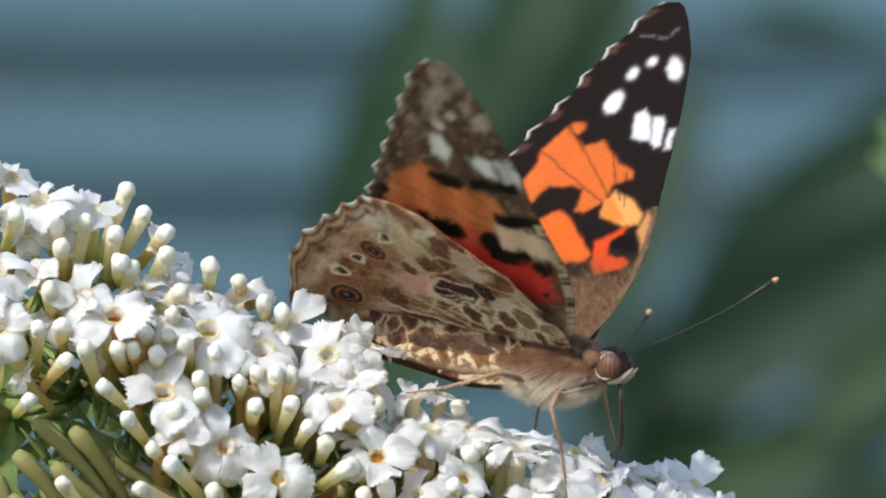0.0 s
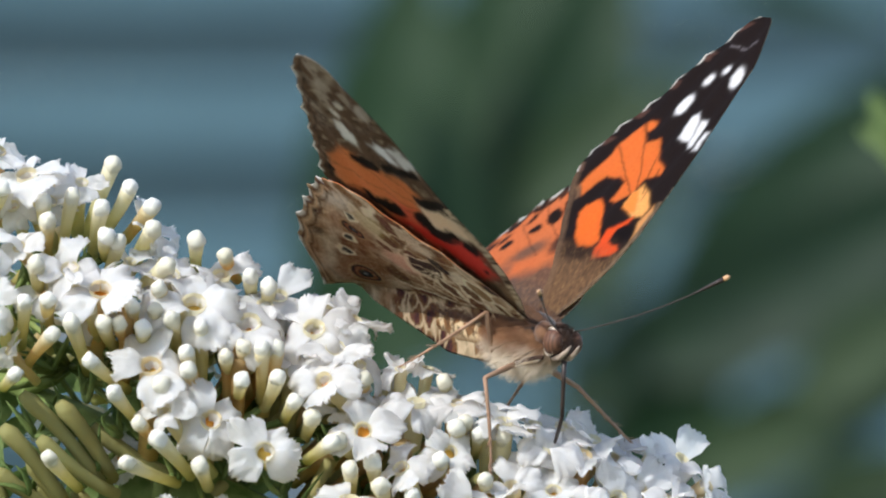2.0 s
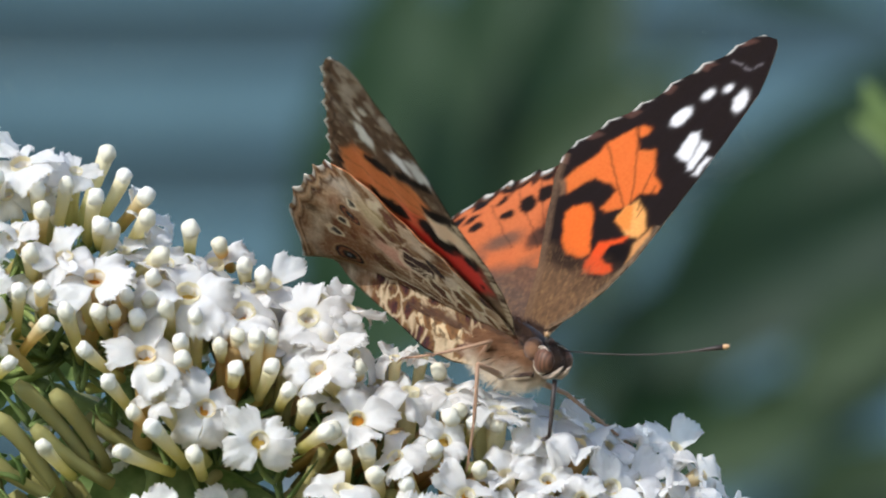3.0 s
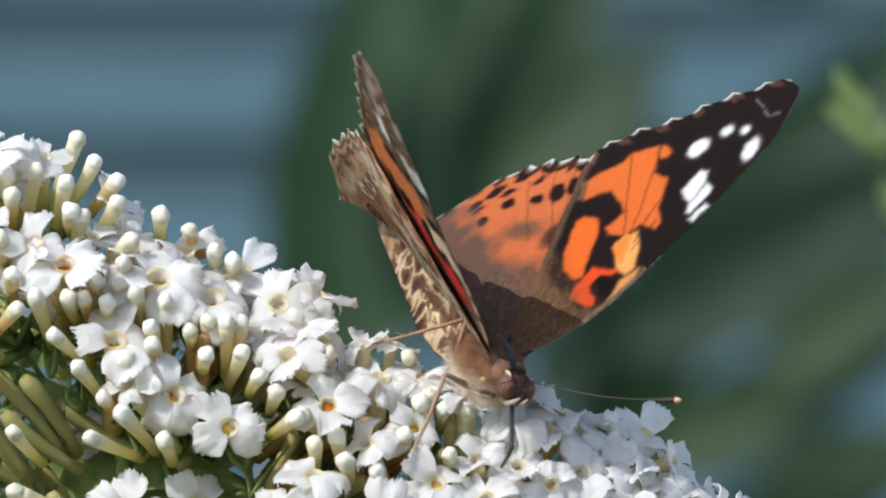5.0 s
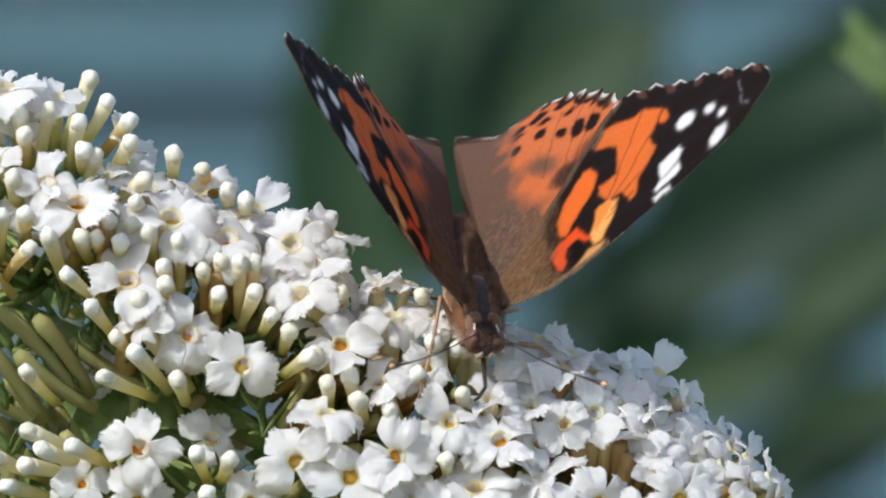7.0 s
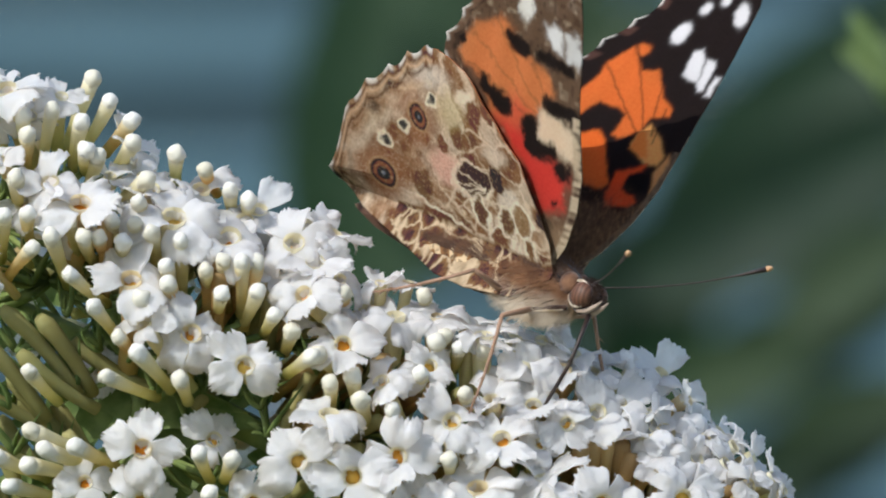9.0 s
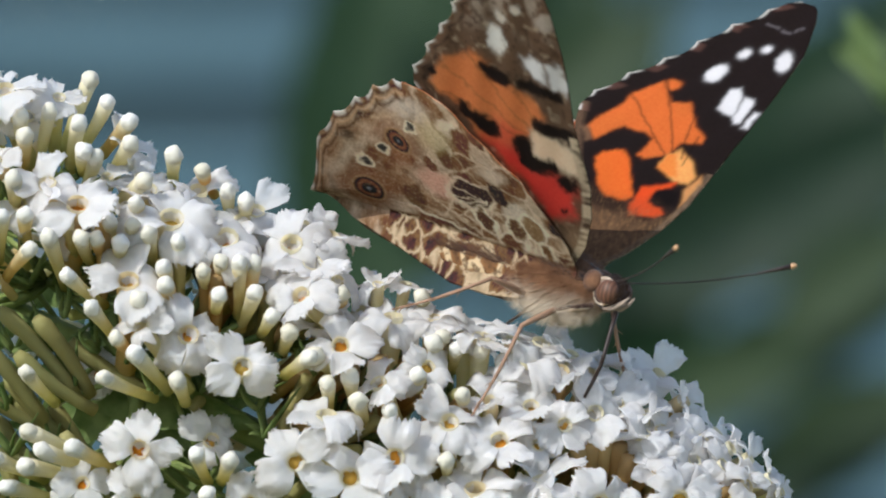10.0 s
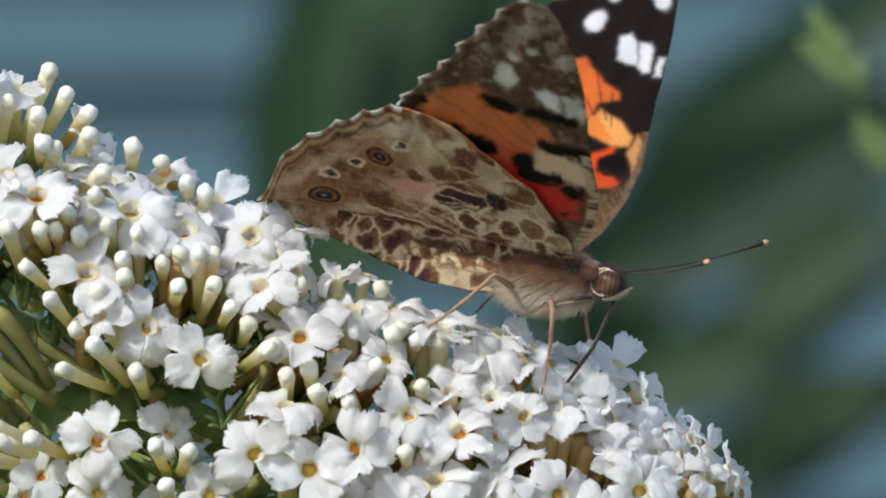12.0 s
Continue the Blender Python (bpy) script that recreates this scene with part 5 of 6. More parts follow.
def build_butterfly():
    """Body space: x forward, y to its left, z up, the origin between the wing roots."""
    feelers = {}
    b = thing("butterfly", "orange, black and white butterfly with mottled brown undersides", "butterfly")
    bm = bmesh.new()
    blob(bm, Vector((1.4, 0, -0.7)) * MM, [r * MM for r in (3.6, 1.55, 1.6)], 14, 18)
    part("thorax", bm, FUR_BACK, b, "dark furry thorax")
    bm = bmesh.new()
    blob(bm, Vector((0.7, 0, -1.75)) * MM, [r * MM for r in (4.4, 1.75, 2.3)], 16, 20, lambda u: 1.0 - 0.10 * u)
    part("belly", bm, FUR_FLANK, b, "brown flank paling to a cream underside")
    bm = bmesh.new()
    blob(bm, Vector((-7.6, 0, -1.75)) * MM, [r * MM for r in (7.2, 1.3, 1.6)], 22, 16, lambda u: (0.96 + 0.05 * math.cos(u * 30)) * (1.0 + 0.22 * u))
    part("abdomen", bm, ABDOMEN, b, "tan banded abdomen")
    bm = bmesh.new()
    blob(bm, Vector((5.6, 0, -1.3)) * MM, [r * MM for r in (1.35, 1.3, 1.35)], 10, 14)
    part("head", bm, FUR_HEAD, b, "brown furry head")
    for sg in (1, -1):
        bm = bmesh.new()
        blob(bm, Vector((6.0, sg * 0.95, -1.1)) * MM, [r * MM for r in (0.98, 0.72, 1.05)], 12, 16)
        eye = part("eye", bm, EYE, b, "large brown banded eye")
        for back, wide in ((0.0, 1.03), (0.32, 1.12)):
            bm = bmesh.new()
            turns = [radians(60 + 20 * k) for k in range(13)]
            sweep_tube(bm, [Vector((5.95 - back + 0.95 * wide * math.cos(a), sg * (0.98 - 0.25 * back + 0.1 * math.cos(a)), -1.12 + wide * math.sin(a))) * MM for a in turns],
                       [(0.04 + 0.07 * math.sin(math.pi * k / 12)) * MM for k in range(13)], 7)
            part("eye_rim", bm, FUR_PALE, eye, "cream rim of scales")
        bm = bmesh.new()
        sweep_tube(bm, [Vector(p) * MM for p in ((5.7, sg * 0.5, -2.4), (6.6, sg * 0.5, -2.25), (7.3, sg * 0.44, -1.7), (7.8, sg * 0.38, -1.1))], [r * MM for r in (0.22, 0.24, 0.18, 0.05)], 10)
        part("palp", bm, PALP, b, "pale scaly palp")
        bm = bmesh.new()
        pts = [Vector((FEELER * u, 0, -0.5 * math.sin(math.pi * u))) for u in np.linspace(0, 0.972, 14)]
        sweep_tube(bm, [p * MM for p in pts], [(0.055 if k < 11 else 0.055 + 0.055 * (k - 10)) * MM for k in range(14)], 8)
        antenna = part("antenna", bm, CHITIN, b, "thin dark antenna")
        bm = bmesh.new()
        sweep_tube(bm, [Vector((FEELER * u, 0, -0.5 * math.sin(math.pi * u))) * MM for u in (0.962, 0.975, 0.99, 1.0)], [r * MM for r in (0.22, 0.23, 0.17, 0.06)], 10)
        part("club", bm, CLUB, antenna, "pale antenna club")
        feelers[sg] = antenna
    for sg in (1, -1):
        bm = bmesh.new()
        sweep_tube(bm, [Vector(p) * MM for p in ((4.9, sg * 0.95, -2.5), (3.6, sg * 1.35, -2.95), (2.2, sg * 1.45, -3.45), (1.2, sg * 1.3, -3.8))], [r * MM for r in (0.2, 0.24, 0.2, 0.08)], 8)
        foreleg = part("foreleg", bm, FUR_HEAD, b, "brown foreleg folded against the breast")
        bm = bmesh.new()
        sweep_tube(bm, [Vector(p) * MM for p in ((4.7, sg * 1.05, -2.75), (3.4, sg * 1.45, -3.2), (1.9, sg * 1.5, -3.75))], [r * MM for r in (0.1, 0.14, 0.05)], 7)
        part("foreleg_fringe", bm, FUR_PALE, foreleg, "cream fringe of scales")
        bm = bmesh.new()
        blob(bm, Vector((4.2, sg * 0.7, -0.6)) * MM, [r * MM for r in (0.95, 0.75, 1.0)], 10, 12)
        part("collar", bm, FUR_TOP, b, "brown furry collar")
    hair_top = fur(1, on_ball(2, (1.4, 0, -0.7), (3.6, 1.55, 1.6), 1900, lambda v: v.z > 0.2 and abs(v.y) > 0.3), 1.0, (-0.8, 0, 0.1), 0.025)
    hair_top.materials.append(FUR_TOP)
    tagged(child("back_hair", hair_top, b), kind="stuff")
    back = fur(9, on_ball(10, (-6.6, 0, -1.7), (6.2, 1.25, 1.6), 2600, lambda v: v.z > 0.25), 1.2, (-0.9, 0, 0.25), 0.025)
    back.materials.append(FUR_TOP)
    tagged(child("abdomen_hair", back, b), kind="stuff")
    low = fur(3, on_ball(4, (0.7, 0, -1.75), (4.4, 1.75, 2.3), 6500, lambda v: v.z < 0.75), 1.25, (-0.75, 0, -0.55), 0.03)
    low.materials.append(FUR_FLANK)
    tagged(child("belly_hair", low, b), kind="stuff")
    face = fur(5, on_ball(6, (5.6, 0, -1.3), (1.35, 1.3, 1.35), 420, lambda v: v.z > -0.2 and abs(v.y) < 0.6), 0.6, (0.3, 0, 0.3))
    face.materials.append(FUR_HEAD)
    tagged(child("head_hair", face, b), kind="stuff")

    fore, hind = fore_grid(), hind_grid()
    wings = {}
    for side in (1, -1):
        wings["fore", side] = child("forewing", wing_mesh("forewing", fore, fore_above, fore_below, side, 0.16), b, None, "orange and black forewing with white tip spots")
        wings["hind", side] = child("hindwing", wing_mesh("hindwing", hind, hind_above, hind_below, side, -0.05), b, None, "scalloped hindwing, spotted orange above, marbled brown below")

    bm = bmesh.new()
    sweep_tube(bm, [Vector((0, 0, u * SIP_UP)) * MM for u in (0, 0.4, 0.8, 1)], [r * MM for r in (0.22, 0.18, 0.17, 0.16)], 8)
    tongue = part("proboscis", bm, CHITIN, b, "dark slender bent proboscis")
    bm = bmesh.new()
    sweep_tube(bm, [Vector((0, 0.25 * math.sin(u * 3), u * SIP_LOW)) * MM for u in (-0.01, 0.3, 0.6, 0.85, 1)], [r * MM for r in (0.16, 0.17, 0.15, 0.12, 0.08)], 8)
    tongue = (tongue, part("proboscis_tip", bm, CHITIN, tongue))

    legs = {}
    bm = bmesh.new()
    sweep_tube(bm, [Vector((0, 0, u * FEMUR)) * MM for u in (0, 0.3, 0.7, 1)], [r * MM for r in (0.24, 0.27, 0.22, 0.18)], 8)
    femur = mesh_of("femur", bm, LEG)
    bm = bmesh.new()
    rng = random.Random(4)
    sweep_tube(bm, [Vector((0.25 * math.sin(u * 3), 0, u * SHIN)) * MM for u in (0, 0.25, 0.5, 0.56, 0.75, 1)], [r * MM for r in (0.18, 0.15, 0.15, 0.12, 0.11, 0.07)], 8)
    for k in range(16):
        z, a = rng.uniform(0.15, 0.98) * SHIN, rng.uniform(0, 6.3)
        sweep_tube(bm, [Vector((0.12 * math.cos(a) + 0.2 * math.sin(z / SHIN * 3), 0.12 * math.sin(a), z)) * MM, Vector((0.5 * math.cos(a) + 0.2 * math.sin(z / SHIN * 3), 0.5 * math.sin(a), z + 0.45)) * MM], [0.05 * MM, 0.01 * MM], 4)
    shin = mesh_of("shin", bm, LEG)
    for key in HIPS:
        up = child("leg", femur, b, None, "slender tan leg")
        legs[key] = (up, child("shin", shin, up))
    return b, wings, tongue, legs, feelers


build_ground()
build_fence()
build_shrub("dark green long-leaved shrub standing before the fence", (-0.008, 3.55, 0), DARK_LEAVES, LEAF_DARK, (-0.008, 3.5, 1.046))
build_shrub("mid-green broad-leaved shrub before the darker one", (0.05, 3.2, 0), MID_LEAVES, LEAF_MID, (0.05, 3.25, 1.05))
build_shrub("fresh light green leafy shoot beside the flower head", (0.17, 0.31, 0), LIGHT_LEAVES, LEAF_LIGHT, (0.078, 0.305, 1.195))
build_bush()
BUTTERFLY, WINGS, TONGUE, LEGS, FEELERS = build_butterfly()


# ---- what moves ----
def body(x, y, z, yaw, pitch, roll):
    return pose(x * MM, y * MM, HIGH + z * MM, roll, pitch, yaw)


def wing(side, lift, back=0.0, twist=0.0):
    return pose(0, side * HINGE * MM, 0, side * lift) @ pose(0, 0, 0, 0, 0, side * back) @ pose(0, 0, 0, 0, twist)


def reach(hip, foot, bend, upper=FEMUR, lower=SHIN):
    """Poses of thigh and shin for a leg from hip to foot (body space, metres), the knee raised along bend."""
    way = foot - hip
    a, b = upper * MM, lower * MM
    d = min(max(way.length, abs(a - b) * 1.05), (a + b) * 0.995)
    way.normalize()
    up = (bend - way * bend.dot(way)).normalized()
    c = (a * a + d * d - b * b) / (2 * a * d)
    knee = hip + way * (a * c) + up * (a * math.sqrt(max(0.0, 1 - c * c)))
    end = hip + way * d
    x = up.cross(way).normalized()

    def stand(p, z):
        z = z.normalized()
        y = z.cross(x).normalized()
        return Matrix((( x.x, y.x, z.x, p.x), (x.y, y.y, z.y, p.y), (x.z, y.z, z.z, p.z), (0, 0, 0, 1)))

    thigh, shin = stand(hip, knee - hip), stand(knee, end - knee)
    return thigh, thigh.inverted() @ shin


def motions():
    rows = [
        (0, body(5.32, -5.9, -0.06, -29.3, 5.3, -0.4)),
        (0.1, body(4.94, -6.05, 0.39, -33.9, 4.2, 0.7)),
        (0.2, body(5.19, -6, -0.54, -44.2, 11.6, 4)),
        (0.5, body(5.03, -6, 0.19, -47.1, 11.8, 3.6)),
        (0.7, body(5.55, -5.48, -0.47, -46.5, 11.3, 3)),
        (1, body(5.96, -5.94, -2.6, -44.8, 23.8, 0)),
        (1.2, body(5.8, -5.78, -3.32, -41.3, 25.8, 1.9)),
        (1.5, body(6.08, -5.99, -3.16, -44.8, 26.2, 1.9)),
        (1.7, body(5.14, -5.95, -2.13, -50.7, 20.1, 8)),
        (2, body(4.18, -5.86, -0.01, -56.8, 8.1, -4.6)),
        (2.2, body(4.3, -6.15, -1.41, -59.3, 9.4, -1.3)),
        (2.5, body(3.6, -5.96, -1.44, -52.2, 11.5, -2.4)),
        (3, body(3.56, -6.01, -1.78, -51.8, 14, -0.8)),
        (3.2, body(3.56, -6.01, -1.78, -51.8, 14, -0.8)),
        (4.8, body(5.31, -5.97, -3.72, -63.3, 27.3, -7.6)),
        (5, body(4.44, -5.98, -3.86, -64.2, 27.5, -10.4)),
        (5.2, body(4.03, -7.13, -3.84, -63.6, 27.3, -3.7)),
        (5.4, body(3.89, -6.03, -3.75, -65.6, 30.5, -4.9)),
        (5.5, body(4.38, -5.95, -4.02, -64.1, 28, -12.9)),
        (5.8, body(4.08, -6.01, -4.03, -64.1, 27.7, -1.2)),
        (6, body(3.97, -6.24, -2.1, -65, 10.1, -3.1)),
        (6.2, body(1.87, -5.95, -1.87, -69.9, 7.8, -1.9)),
        (6.5, body(2.13, -6.03, -4.17, -81.5, 21.8, -1.4)),
        (6.8, body(2.33, -6.34, -4.87, -82.4, 31.7, -2.6)),
        (7, body(2.38, -6, -4.64, -83.2, 30.7, -3.3)),
        (7.2, body(2.38, -6, -4.64, -83.2, 30.7, -3.3)),
        (8.8, body(4.96, -5.96, -2.07, -56.9, 13, -7.2)),
        (9, body(7.18, -5.86, -2.62, -43.9, 14.3, -11.3)),
        (9.2, body(6.29, -4.5, -1.67, -46.3, 10.8, -7.4)),
        (9.5, body(6.64, -6.24, -1.57, -47.5, 8.8, -5.7)),
        (10, body(8.83, -6.09, -2.39, -36.9, 12.7, -5.9)),
        (10.2, body(7.62, -6.22, -4.39, -43.2, 21.2, -2.9)),
        (10.5, body(7.94, -5.95, -4.49, -40, 21.7, -1.3)),
        (11, body(8.19, -5.97, -4.06, -37.1, 17.2, 11.2)),
        (11.5, body(11.32, -5.99, -2.36, -24.1, 9.7, 2.8)),
        (12, body(10.79, -5.79, -2.33, -13.5, 11.9, -0.2)),
    ]
    walk(BUTTERFLY, rows)
    # each wing by its lift, backward sweep and twist
    walk(WINGS["fore", 1], [
        (0, wing(1, 63.3, 5.8, -3.3)),
        (0.1, wing(1, 58.9, 4, -2)),
        (0.2, wing(1, 50.7, 2.2, -4)),
        (0.5, wing(1, 45.5, 1.5, -1.2)),
        (0.7, wing(1, 55.6, 0.3, -0.6)),
        (1, wing(1, 54.1, 3, 0.2)),
        (1.2, wing(1, 58.6, 2.3, 0.3)),
        (1.5, wing(1, 52.6, 2, 0.5)),
        (1.7, wing(1, 48.3, 1.9, -1)),
        (2, wing(1, 56.3, 3.3, -5.2)),
        (2.2, wing(1, 56.1, 1.6, -4.3)),
        (2.5, wing(1, 59, 2.8, -3)),
        (3, wing(1, 53.3, 1.2, -1.1)),
        (3.2, wing(1, 53.3, 1.2, -1.1)),
        (4.8, wing(1, 59, 2.6, -0.9)),
        (5, wing(1, 62.5, 1.1, -0.3)),
        (5.2, wing(1, 51.5, 1, 0.7)),
        (5.4, wing(1, 63, 2.3, 1.7)),
        (5.5, wing(1, 82.4, 0, -0.8)),
        (5.8, wing(1, 50.3, 1.6, -0.1)),
        (6, wing(1, 34.7, -4, -1.5)),
        (6.2, wing(1, 44.9, -4.4, -2.4)),
        (6.5, wing(1, 51.9, -3.1, 0.5)),
        (6.8, wing(1, 53.6, -4.4, 2)),
        (7, wing(1, 53.7, -5.3, 3.1)),
        (7.2, wing(1, 53.7, -5.3, 3.1)),
        (8.8, wing(1, 64.5, 0.2, -3.6)),
        (9, wing(1, 72.9, 0.5, -2)),
        (9.2, wing(1, 66.7, 1, -1)),
        (9.5, wing(1, 42.2, -4.5, 0.5)),
        (10, wing(1, 52.1, -0.8, 0.4)),
        (10.2, wing(1, 52.6, -1.4, 0.5)),
        (10.5, wing(1, 58, 0.3, 1)),
        (11, wing(1, 41, -0.9, 1.1)),
        (11.5, wing(1, 44.6, 1.1, 2.3)),
        (12, wing(1, 59.3, 6, 0.3)),
    ])
    walk(WINGS["hind", 1], [
        (0, wing(1, 54.3, 0, -2)),
        (0.1, wing(1, 49.8, 0, -1.2)),
        (0.2, wing(1, 39.7, 0, -2.7)),
        (0.5, wing(1, 35.4, 0, -2.9)),
        (0.7, wing(1, 46, 0, -1.8)),
        (1, wing(1, 45.3, 0, 0)),
        (1.2, wing(1, 51.3, 0, 0.2)),
        (1.5, wing(1, 44.5, 0, 0.6)),
        (1.7, wing(1, 37.8, 0, -1.5)),
        (2, wing(1, 47.1, 0, -4.3)),
        (2.2, wing(1, 50.8, 0, -3.6)),
        (2.5, wing(1, 49, 0, -2.6)),
        (3, wing(1, 45.2, 0, -1.3)),
        (3.2, wing(1, 45.2, 0, -1.3)),
        (4.8, wing(1, 51.4, 0, 0.7)),
        (5, wing(1, 54.7, 0, -0.8)),
        (5.2, wing(1, 43.1, 0, 0.1)),
        (5.4, wing(1, 54.1, 0, 1.1)),
        (5.5, wing(1, 72.9, 0, 0.2)),
        (5.8, wing(1, 44.3, 0, -2.2)),
        (6, wing(1, 24.9, 0, -1.9)),
        (6.2, wing(1, 33.5, 0, -2.8)),
        (6.5, wing(1, 44.2, 0, 0.8)),
        (6.8, wing(1, 44.3, 0, 2.6)),
        (7, wing(1, 47.7, 0, 3.7)),
        (7.2, wing(1, 47.7, 0, 3.7)),
        (8.8, wing(1, 55.4, 0, -2.7)),
        (9, wing(1, 63.8, 0, -1.2)),
        (9.2, wing(1, 57.4, 0, -0.8)),
        (9.5, wing(1, 32.5, 0, 0)),
        (10, wing(1, 43, 0, 0.2)),
        (10.2, wing(1, 43.6, 0, 0.3)),
        (10.5, wing(1, 49, 0, 0.6)),
        (11, wing(1, 32.1, 0, 0.6)),
        (11.5, wing(1, 35.5, 0, 1.4)),
        (12, wing(1, 50.2, 0, 0.2)),
    ])
    walk(WINGS["fore", -1], [
        (0, wing(-1, 44, 6.1, 2.4)),
        (0.1, wing(-1, 35.8, 3.7, 2.3)),
        (0.2, wing(-1, 32.7, 0.7, 2.8)),
        (0.5, wing(-1, 27.4, 0.5, -0.1)),
        (0.7, wing(-1, 35.5, -0.5, -1.1)),
        (1, wing(-1, 31.4, 2.5, -2.4)),
        (1.2, wing(-1, 38.3, 2.2, -2)),
        (1.5, wing(-1, 32.7, 2.7, -1.3)),
        (1.7, wing(-1, 47.6, 1.1, 0.3)),
        (2, wing(-1, 36.6, 1.8, -2)),
        (2.2, wing(-1, 43.2, 0.9, -1.1)),
        (2.5, wing(-1, 45.9, 3.4, 0.4)),
        (3, wing(-1, 43.6, 2.6, 1.5)),
        (3.2, wing(-1, 43.6, 2.6, 1.5)),
        (4.8, wing(-1, 51.9, 3, 0.4)),
        (5, wing(-1, 45.9, 1.6, 0.5)),
        (5.2, wing(-1, 48.8, 1.4, 0.6)),
        (5.4, wing(-1, 63.5, 2.8, 0.6)),
        (5.5, wing(-1, 57.1, 1.1, -0.3)),
        (5.8, wing(-1, 50.9, 2.8, 0.8)),
        (6, wing(-1, 36.9, -1, 2.4)),
        (6.2, wing(-1, 46.9, -4.1, 4.8)),
        (6.5, wing(-1, 56.1, -3, 1.7)),
        (6.8, wing(-1, 55.5, -4, 1.2)),
        (7, wing(-1, 54.6, -4.6, 0.9)),
        (7.2, wing(-1, 54.6, -4.6, 0.9)),
        (8.8, wing(-1, 49.9, 0.7, -0.6)),
        (9, wing(-1, 61.8, -0.6, 2.1)),
        (9.2, wing(-1, 57.2, 1.2, 0.9)),
        (9.5, wing(-1, 39.3, -2.5, -0.9)),
        (10, wing(-1, 48.3, -0.2, -0.9)),
        (10.2, wing(-1, 42, -0.9, -2.9)),
        (10.5, wing(-1, 51, 0.4, 1.6)),
        (11, wing(-1, 59.9, -1.1, 3.7)),
        (11.5, wing(-1, 35.7, 1.7, 0.7)),
        (12, wing(-1, 38.8, 5.1, 1.9)),
    ])
    walk(WINGS["hind", -1], [
        (0, wing(-1, 37.6, 0, 5.8)),
        (0.1, wing(-1, 32.2, 0, 5.7)),
        (0.2, wing(-1, 30, 0, 1.2)),
        (0.5, wing(-1, 23.9, 0, 0.1)),
        (0.7, wing(-1, 31.8, 0, 0.2)),
        (1, wing(-1, 27.4, 0, 0.3)),
        (1.2, wing(-1, 36.1, 0, 0.6)),
        (1.5, wing(-1, 28.1, 0, 1)),
        (1.7, wing(-1, 41.8, 0, 1.1)),
        (2, wing(-1, 32.5, 0, 0.2)),
        (2.2, wing(-1, 39.2, 0, 0.5)),
        (2.5, wing(-1, 40.4, 0, 0.8)),
        (3, wing(-1, 41, 0, 2.4)),
        (3.2, wing(-1, 41, 0, 2.4)),
        (4.8, wing(-1, 47, 0, 2.3)),
        (5, wing(-1, 42.1, 0, 1.9)),
        (5.2, wing(-1, 44.8, 0, 1.6)),
        (5.4, wing(-1, 59.2, 0, 1.3)),
        (5.5, wing(-1, 55, 0, 3.1)),
        (5.8, wing(-1, 48.4, 0, 1.6)),
        (6, wing(-1, 33.6, 0, 4.9)),
        (6.2, wing(-1, 44, 0, 9.6)),
        (6.5, wing(-1, 52.2, 0, 3.5)),
        (6.8, wing(-1, 58.1, 0, 2.8)),
        (7, wing(-1, 50.5, 0, 2.4)),
        (7.2, wing(-1, 50.5, 0, 2.4)),
        (8.8, wing(-1, 45.1, 0, 1.8)),
        (9, wing(-1, 56.2, 0, 6)),
        (9.2, wing(-1, 51.6, 0, 4.5)),
        (9.5, wing(-1, 33.7, 0, 2.3)),
        (10, wing(-1, 42.5, 0, 2.7)),
        (10.2, wing(-1, 33.6, 0, -0.2)),
        (10.5, wing(-1, 45.2, 0, 1.5)),
        (11, wing(-1, 53.9, 0, 5.6)),
        (11.5, wing(-1, 28.7, 0, 1.8)),
        (12, wing(-1, 35.8, 0, 0.5)),
    ])

    # the antennae: sideways angle and rise
    def feeler(side, turn, rise):
        return pose(6.2 * MM, side * 0.6 * MM, -0.2 * MM, 0, -rise, turn)

    walk(FEELERS[1], [
        (0, feeler(1, 32.6, 30.9)),
        (0.5, feeler(1, 17, 26.1)),
        (1.5, feeler(1, 23.9, 29)),
        (2, feeler(1, 37, 27.9)),
        (2.5, feeler(1, 26.7, 17.8)),
        (3, feeler(1, 33.7, 13.8)),
        (4.8, feeler(1, 32.9, 21.8)),
        (5, feeler(1, 32.9, 22.6)),
        (5.5, feeler(1, 33.1, 24)),
        (5.8, feeler(1, 33.6, 18.3)),
        (6, feeler(1, 26, 12.4)),
        (6.5, feeler(1, 32.5, 9.8)),
        (8.8, feeler(1, 32.5, 24)),
        (9, feeler(1, 37, 24.8)),
        (9.5, feeler(1, 38.2, 15.7)),
        (10, feeler(1, 34.3, 19.8)),
        (10.2, feeler(1, 40.4, 17.9)),
        (10.5, feeler(1, 26.5, 19.6)),
        (11, feeler(1, 34.8, 4.2)),
        (11.5, feeler(1, 41.5, 14.7)),
        (12, feeler(1, 40.3, 19.6)),
    ])
    walk(FEELERS[-1], [
        (0, feeler(-1, -51.4, 17.6)),
        (3, feeler(-1, -42, 16)),
        (5.8, feeler(-1, -44, 14)),
        (6.2, feeler(-1, -56.2, 8.2)),
        (6.5, feeler(-1, -40.2, 14.4)),
        (7, feeler(-1, -38.6, 11.9)),
        (8.8, feeler(-1, -40, 15)),
        (10.2, feeler(-1, -37.2, 18.9)),
        (10.5, feeler(-1, -42.8, 16.9)),
        (11, feeler(-1, -37.2, 17.1)),
        (11.5, feeler(-1, -38.6, 14.2)),
        (12, feeler(-1, -46.7, 12)),
    ])

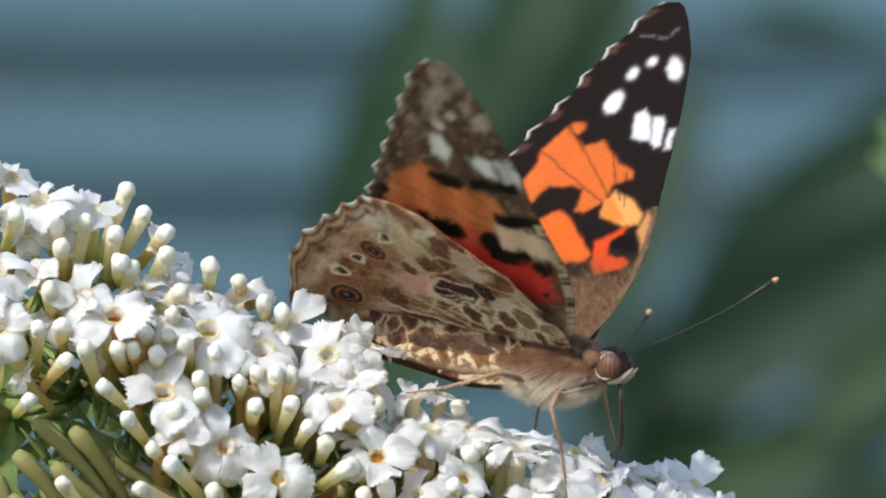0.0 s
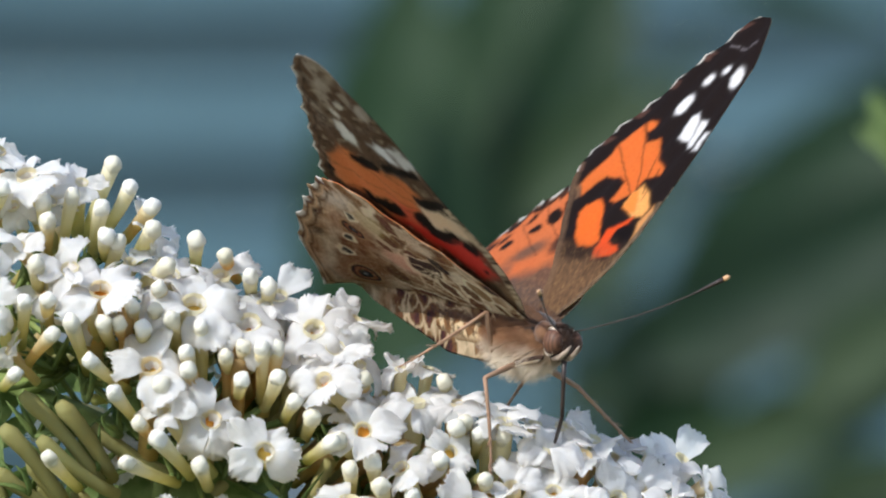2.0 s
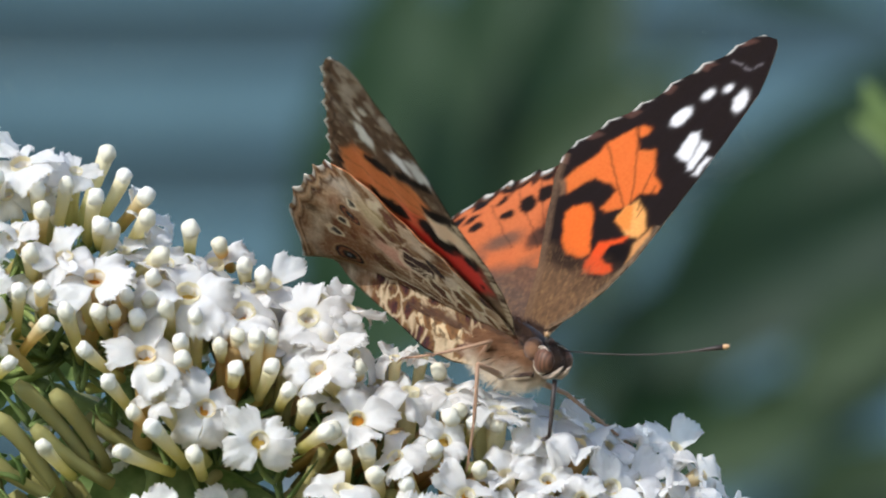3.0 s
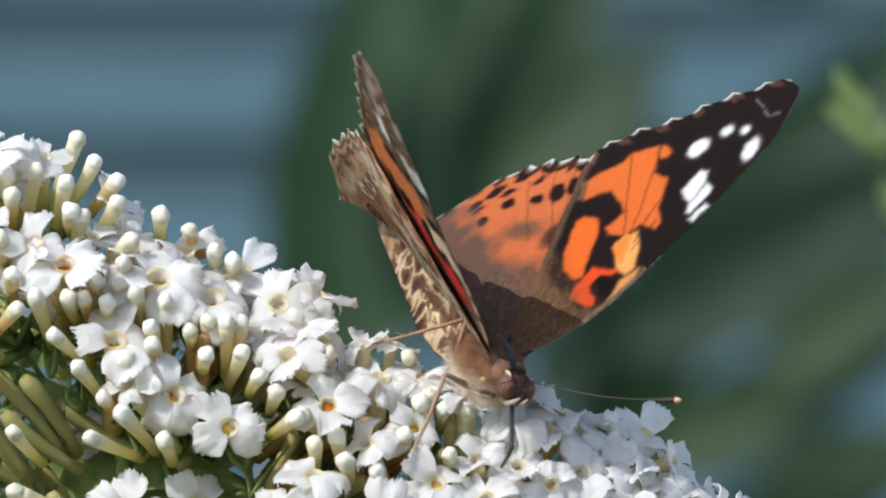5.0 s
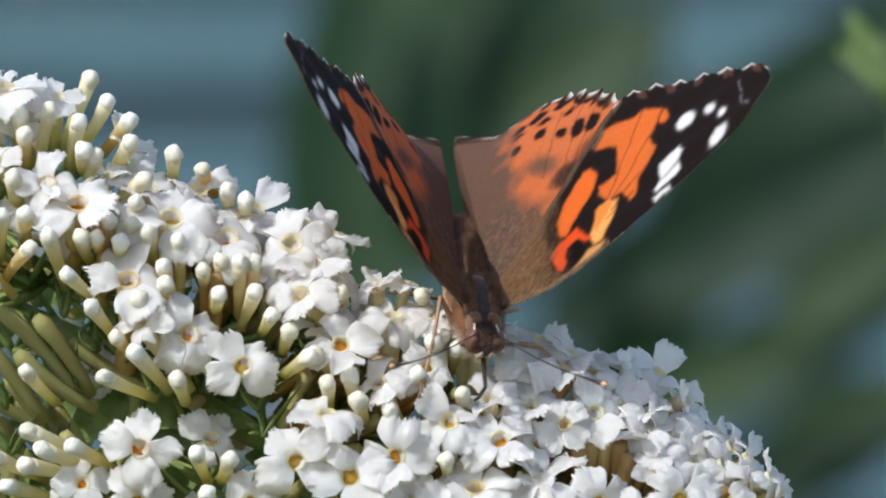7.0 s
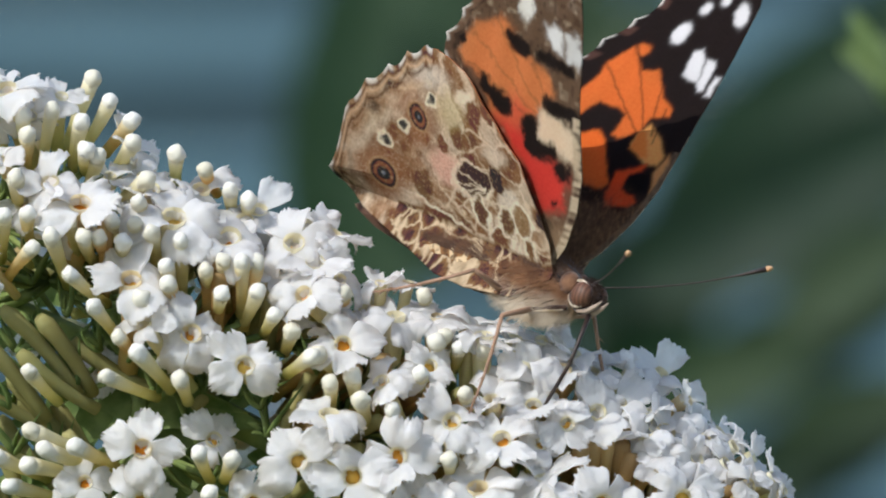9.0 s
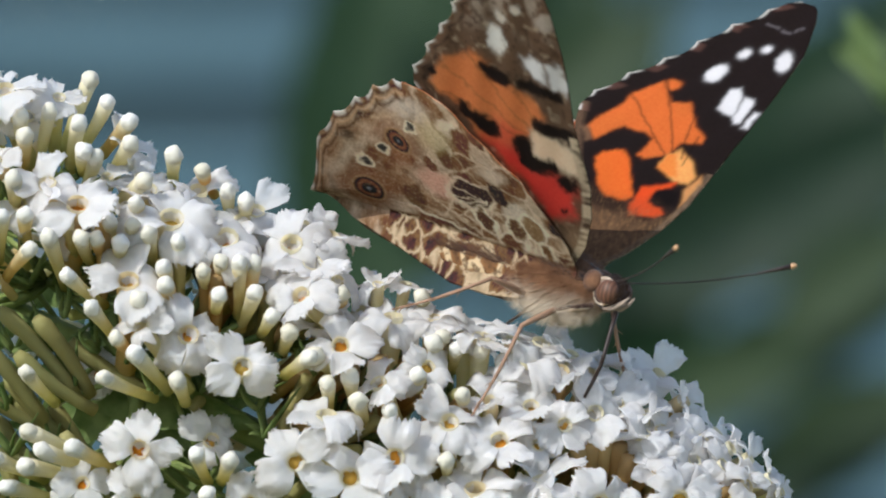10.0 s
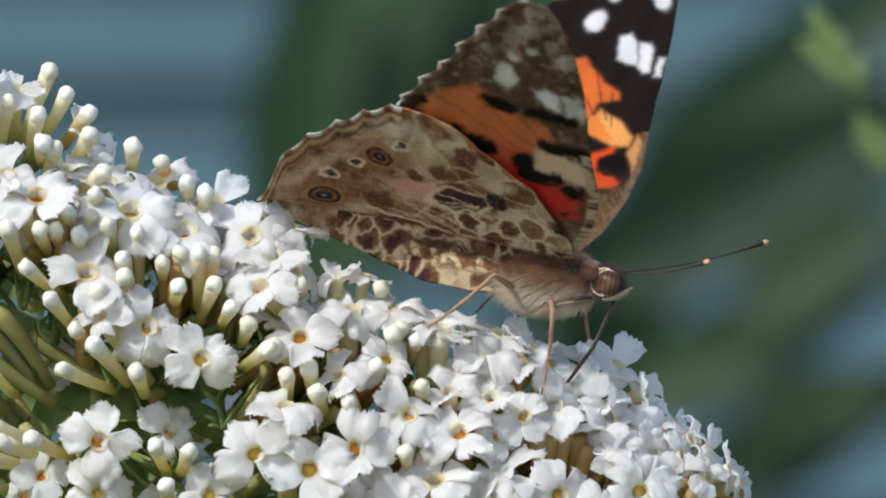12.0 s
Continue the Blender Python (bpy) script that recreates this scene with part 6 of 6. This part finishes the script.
    def placed(steps, t):
        """Where a foot stands at t; it slides over in the moment between two places."""
        for (t0, x0, z0), (t1, x1, z1) in zip(steps, steps[1:]):
            if t0 <= t <= t1:
                k = (t - t0) / (t1 - t0)
                return x0 + (x1 - x0) * k, z0 + (z1 - z0) * k
        return steps[-1][1:]

    right_mid = [(0, 6.5, -12.4), (0.5, 6.4, -12.5), (1, 2.4, -12.9), (1.5, 1.4, -13.2), (2, 1.5, -13.4), (2.5, 0, -12.4), (3, 0, -13.2), (5, -2.8, -14.5), (5.5, -2.6, -14.2), (6, -2.8, -14.6), (6.5, -2.7, -14.7), (7, -2.5, -13.3), (9, 1.2, -14.9), (9.5, 1.1, -15.3), (10, 1.5, -15), (10.5, 1.1, -14.9), (11, 1.2, -15), (11.5, 9.7, -16.8), (12, 10.5, -14.3)]
    right_hind = [(0, -6.4, -3.9), (0.5, -6, -3.9), (1, -6.3, -4.1), (1.5, -6.2, -4.2), (2, -6, -4), (2.5, -5.8, -4.3), (3, -6, -4.2), (5, -6.1, -4.3), (5.5, -6, -4.3), (6, -6.1, -4.2), (6.5, -6.2, -4.8), (7, -6.4, -4.9), (9, -6.4, -4.8), (9.5, -6.3, -4.7), (10, -4.6, -6.1), (10.5, -2.6, -8.7), (11, -2.5, -8.8), (11.5, -2.5, -8.7), (12, 0.6, -8.8)]
    left_mid = [(0, 10.9, -8.8), (0.5, 15.4, -12.4), (1, 15.8, -12.6), (1.5, 15.7, -12.8), (2, 15.7, -12.6), (2.5, 15.6, -12.6), (3, 15.4, -12.7), (5, 15.6, -12.9), (5.5, 15.6, -12.8), (6, 15.6, -12.7), (6.5, 13.4, -15.1), (7, 13.1, -14.9), (9, 13.1, -15.3), (9.5, 15.4, -14.6), (10, 15, -14.3), (10.5, 14.9, -14.2), (11, 14.3, -14.5), (11.5, 15.7, -12.6), (12, 15.5, -12.5)]
    left_hind = [(0, 4, -9), (3, 1.5, -8), (5, -0.5, -8.5), (7, -0.5, -8.5), (9, 3, -8.5), (12, 5, -8)]
    feet = {"right_mid": right_mid, "right_hind": right_hind, "left_mid": left_mid, "left_hind": left_hind}
    for key, steps in feet.items():
        thighs, shins = [], []
        for t, m in rows:
            x, z = placed(steps, t)
            y = front(x, z) - 0.3
            if key == "left_mid":
                y += 4.0
            if key == "left_hind":
                y = 6.0
            foot = m.inverted() @ put(x, y, z)
            hip = Vector(HIPS[key]) * MM
            out = Vector((0.15 if "mid" in key else -0.3, 0.8 if "left" in key else -0.8, 0.8 if "mid" in key else 0.05))
            a, c = reach(hip, foot, out)
            thighs.append((t, a))
            shins.append((t, c))
        walk(LEGS[key][0], thighs)
        walk(LEGS[key][1], shins)

    sips = [(0, 10.4, -10.1), (0.5, 9.8, -11.5), (1, 10, -11.7), (1.5, 9.7, -11.5), (2, 6.5, -10.6), (2.5, 6.1, -10.5), (3, 5.9, -10.5), (5, 5.1, -14.1), (5.5, 4.9, -14.1), (6, 4.5, -13.9), (6.5, 1.8, -13.5), (7, 2, -13.5), (9, 6.9, -14.8), (9.5, 6.9, -15.3), (10, 10.4, -14.1), (10.5, 10.2, -14), (11, 10.6, -14.1), (11.5, 12.7, -13.6), (12, 12.3, -13.4)]
    ups, lows = [], []
    for t, m in rows:
        x, z = placed(sips, t)
        a, c = reach(Vector((6.6, 0, -2.5)) * MM, m.inverted() @ put(x, front(x, z) + 1.5, z), m.to_3x3().inverted() @ Vector((0.1, -1, 0)), SIP_UP, SIP_LOW)
        ups.append((t, a))
        lows.append((t, c))
    walk(TONGUE[0], ups)
    walk(TONGUE[1], lows)


motions()
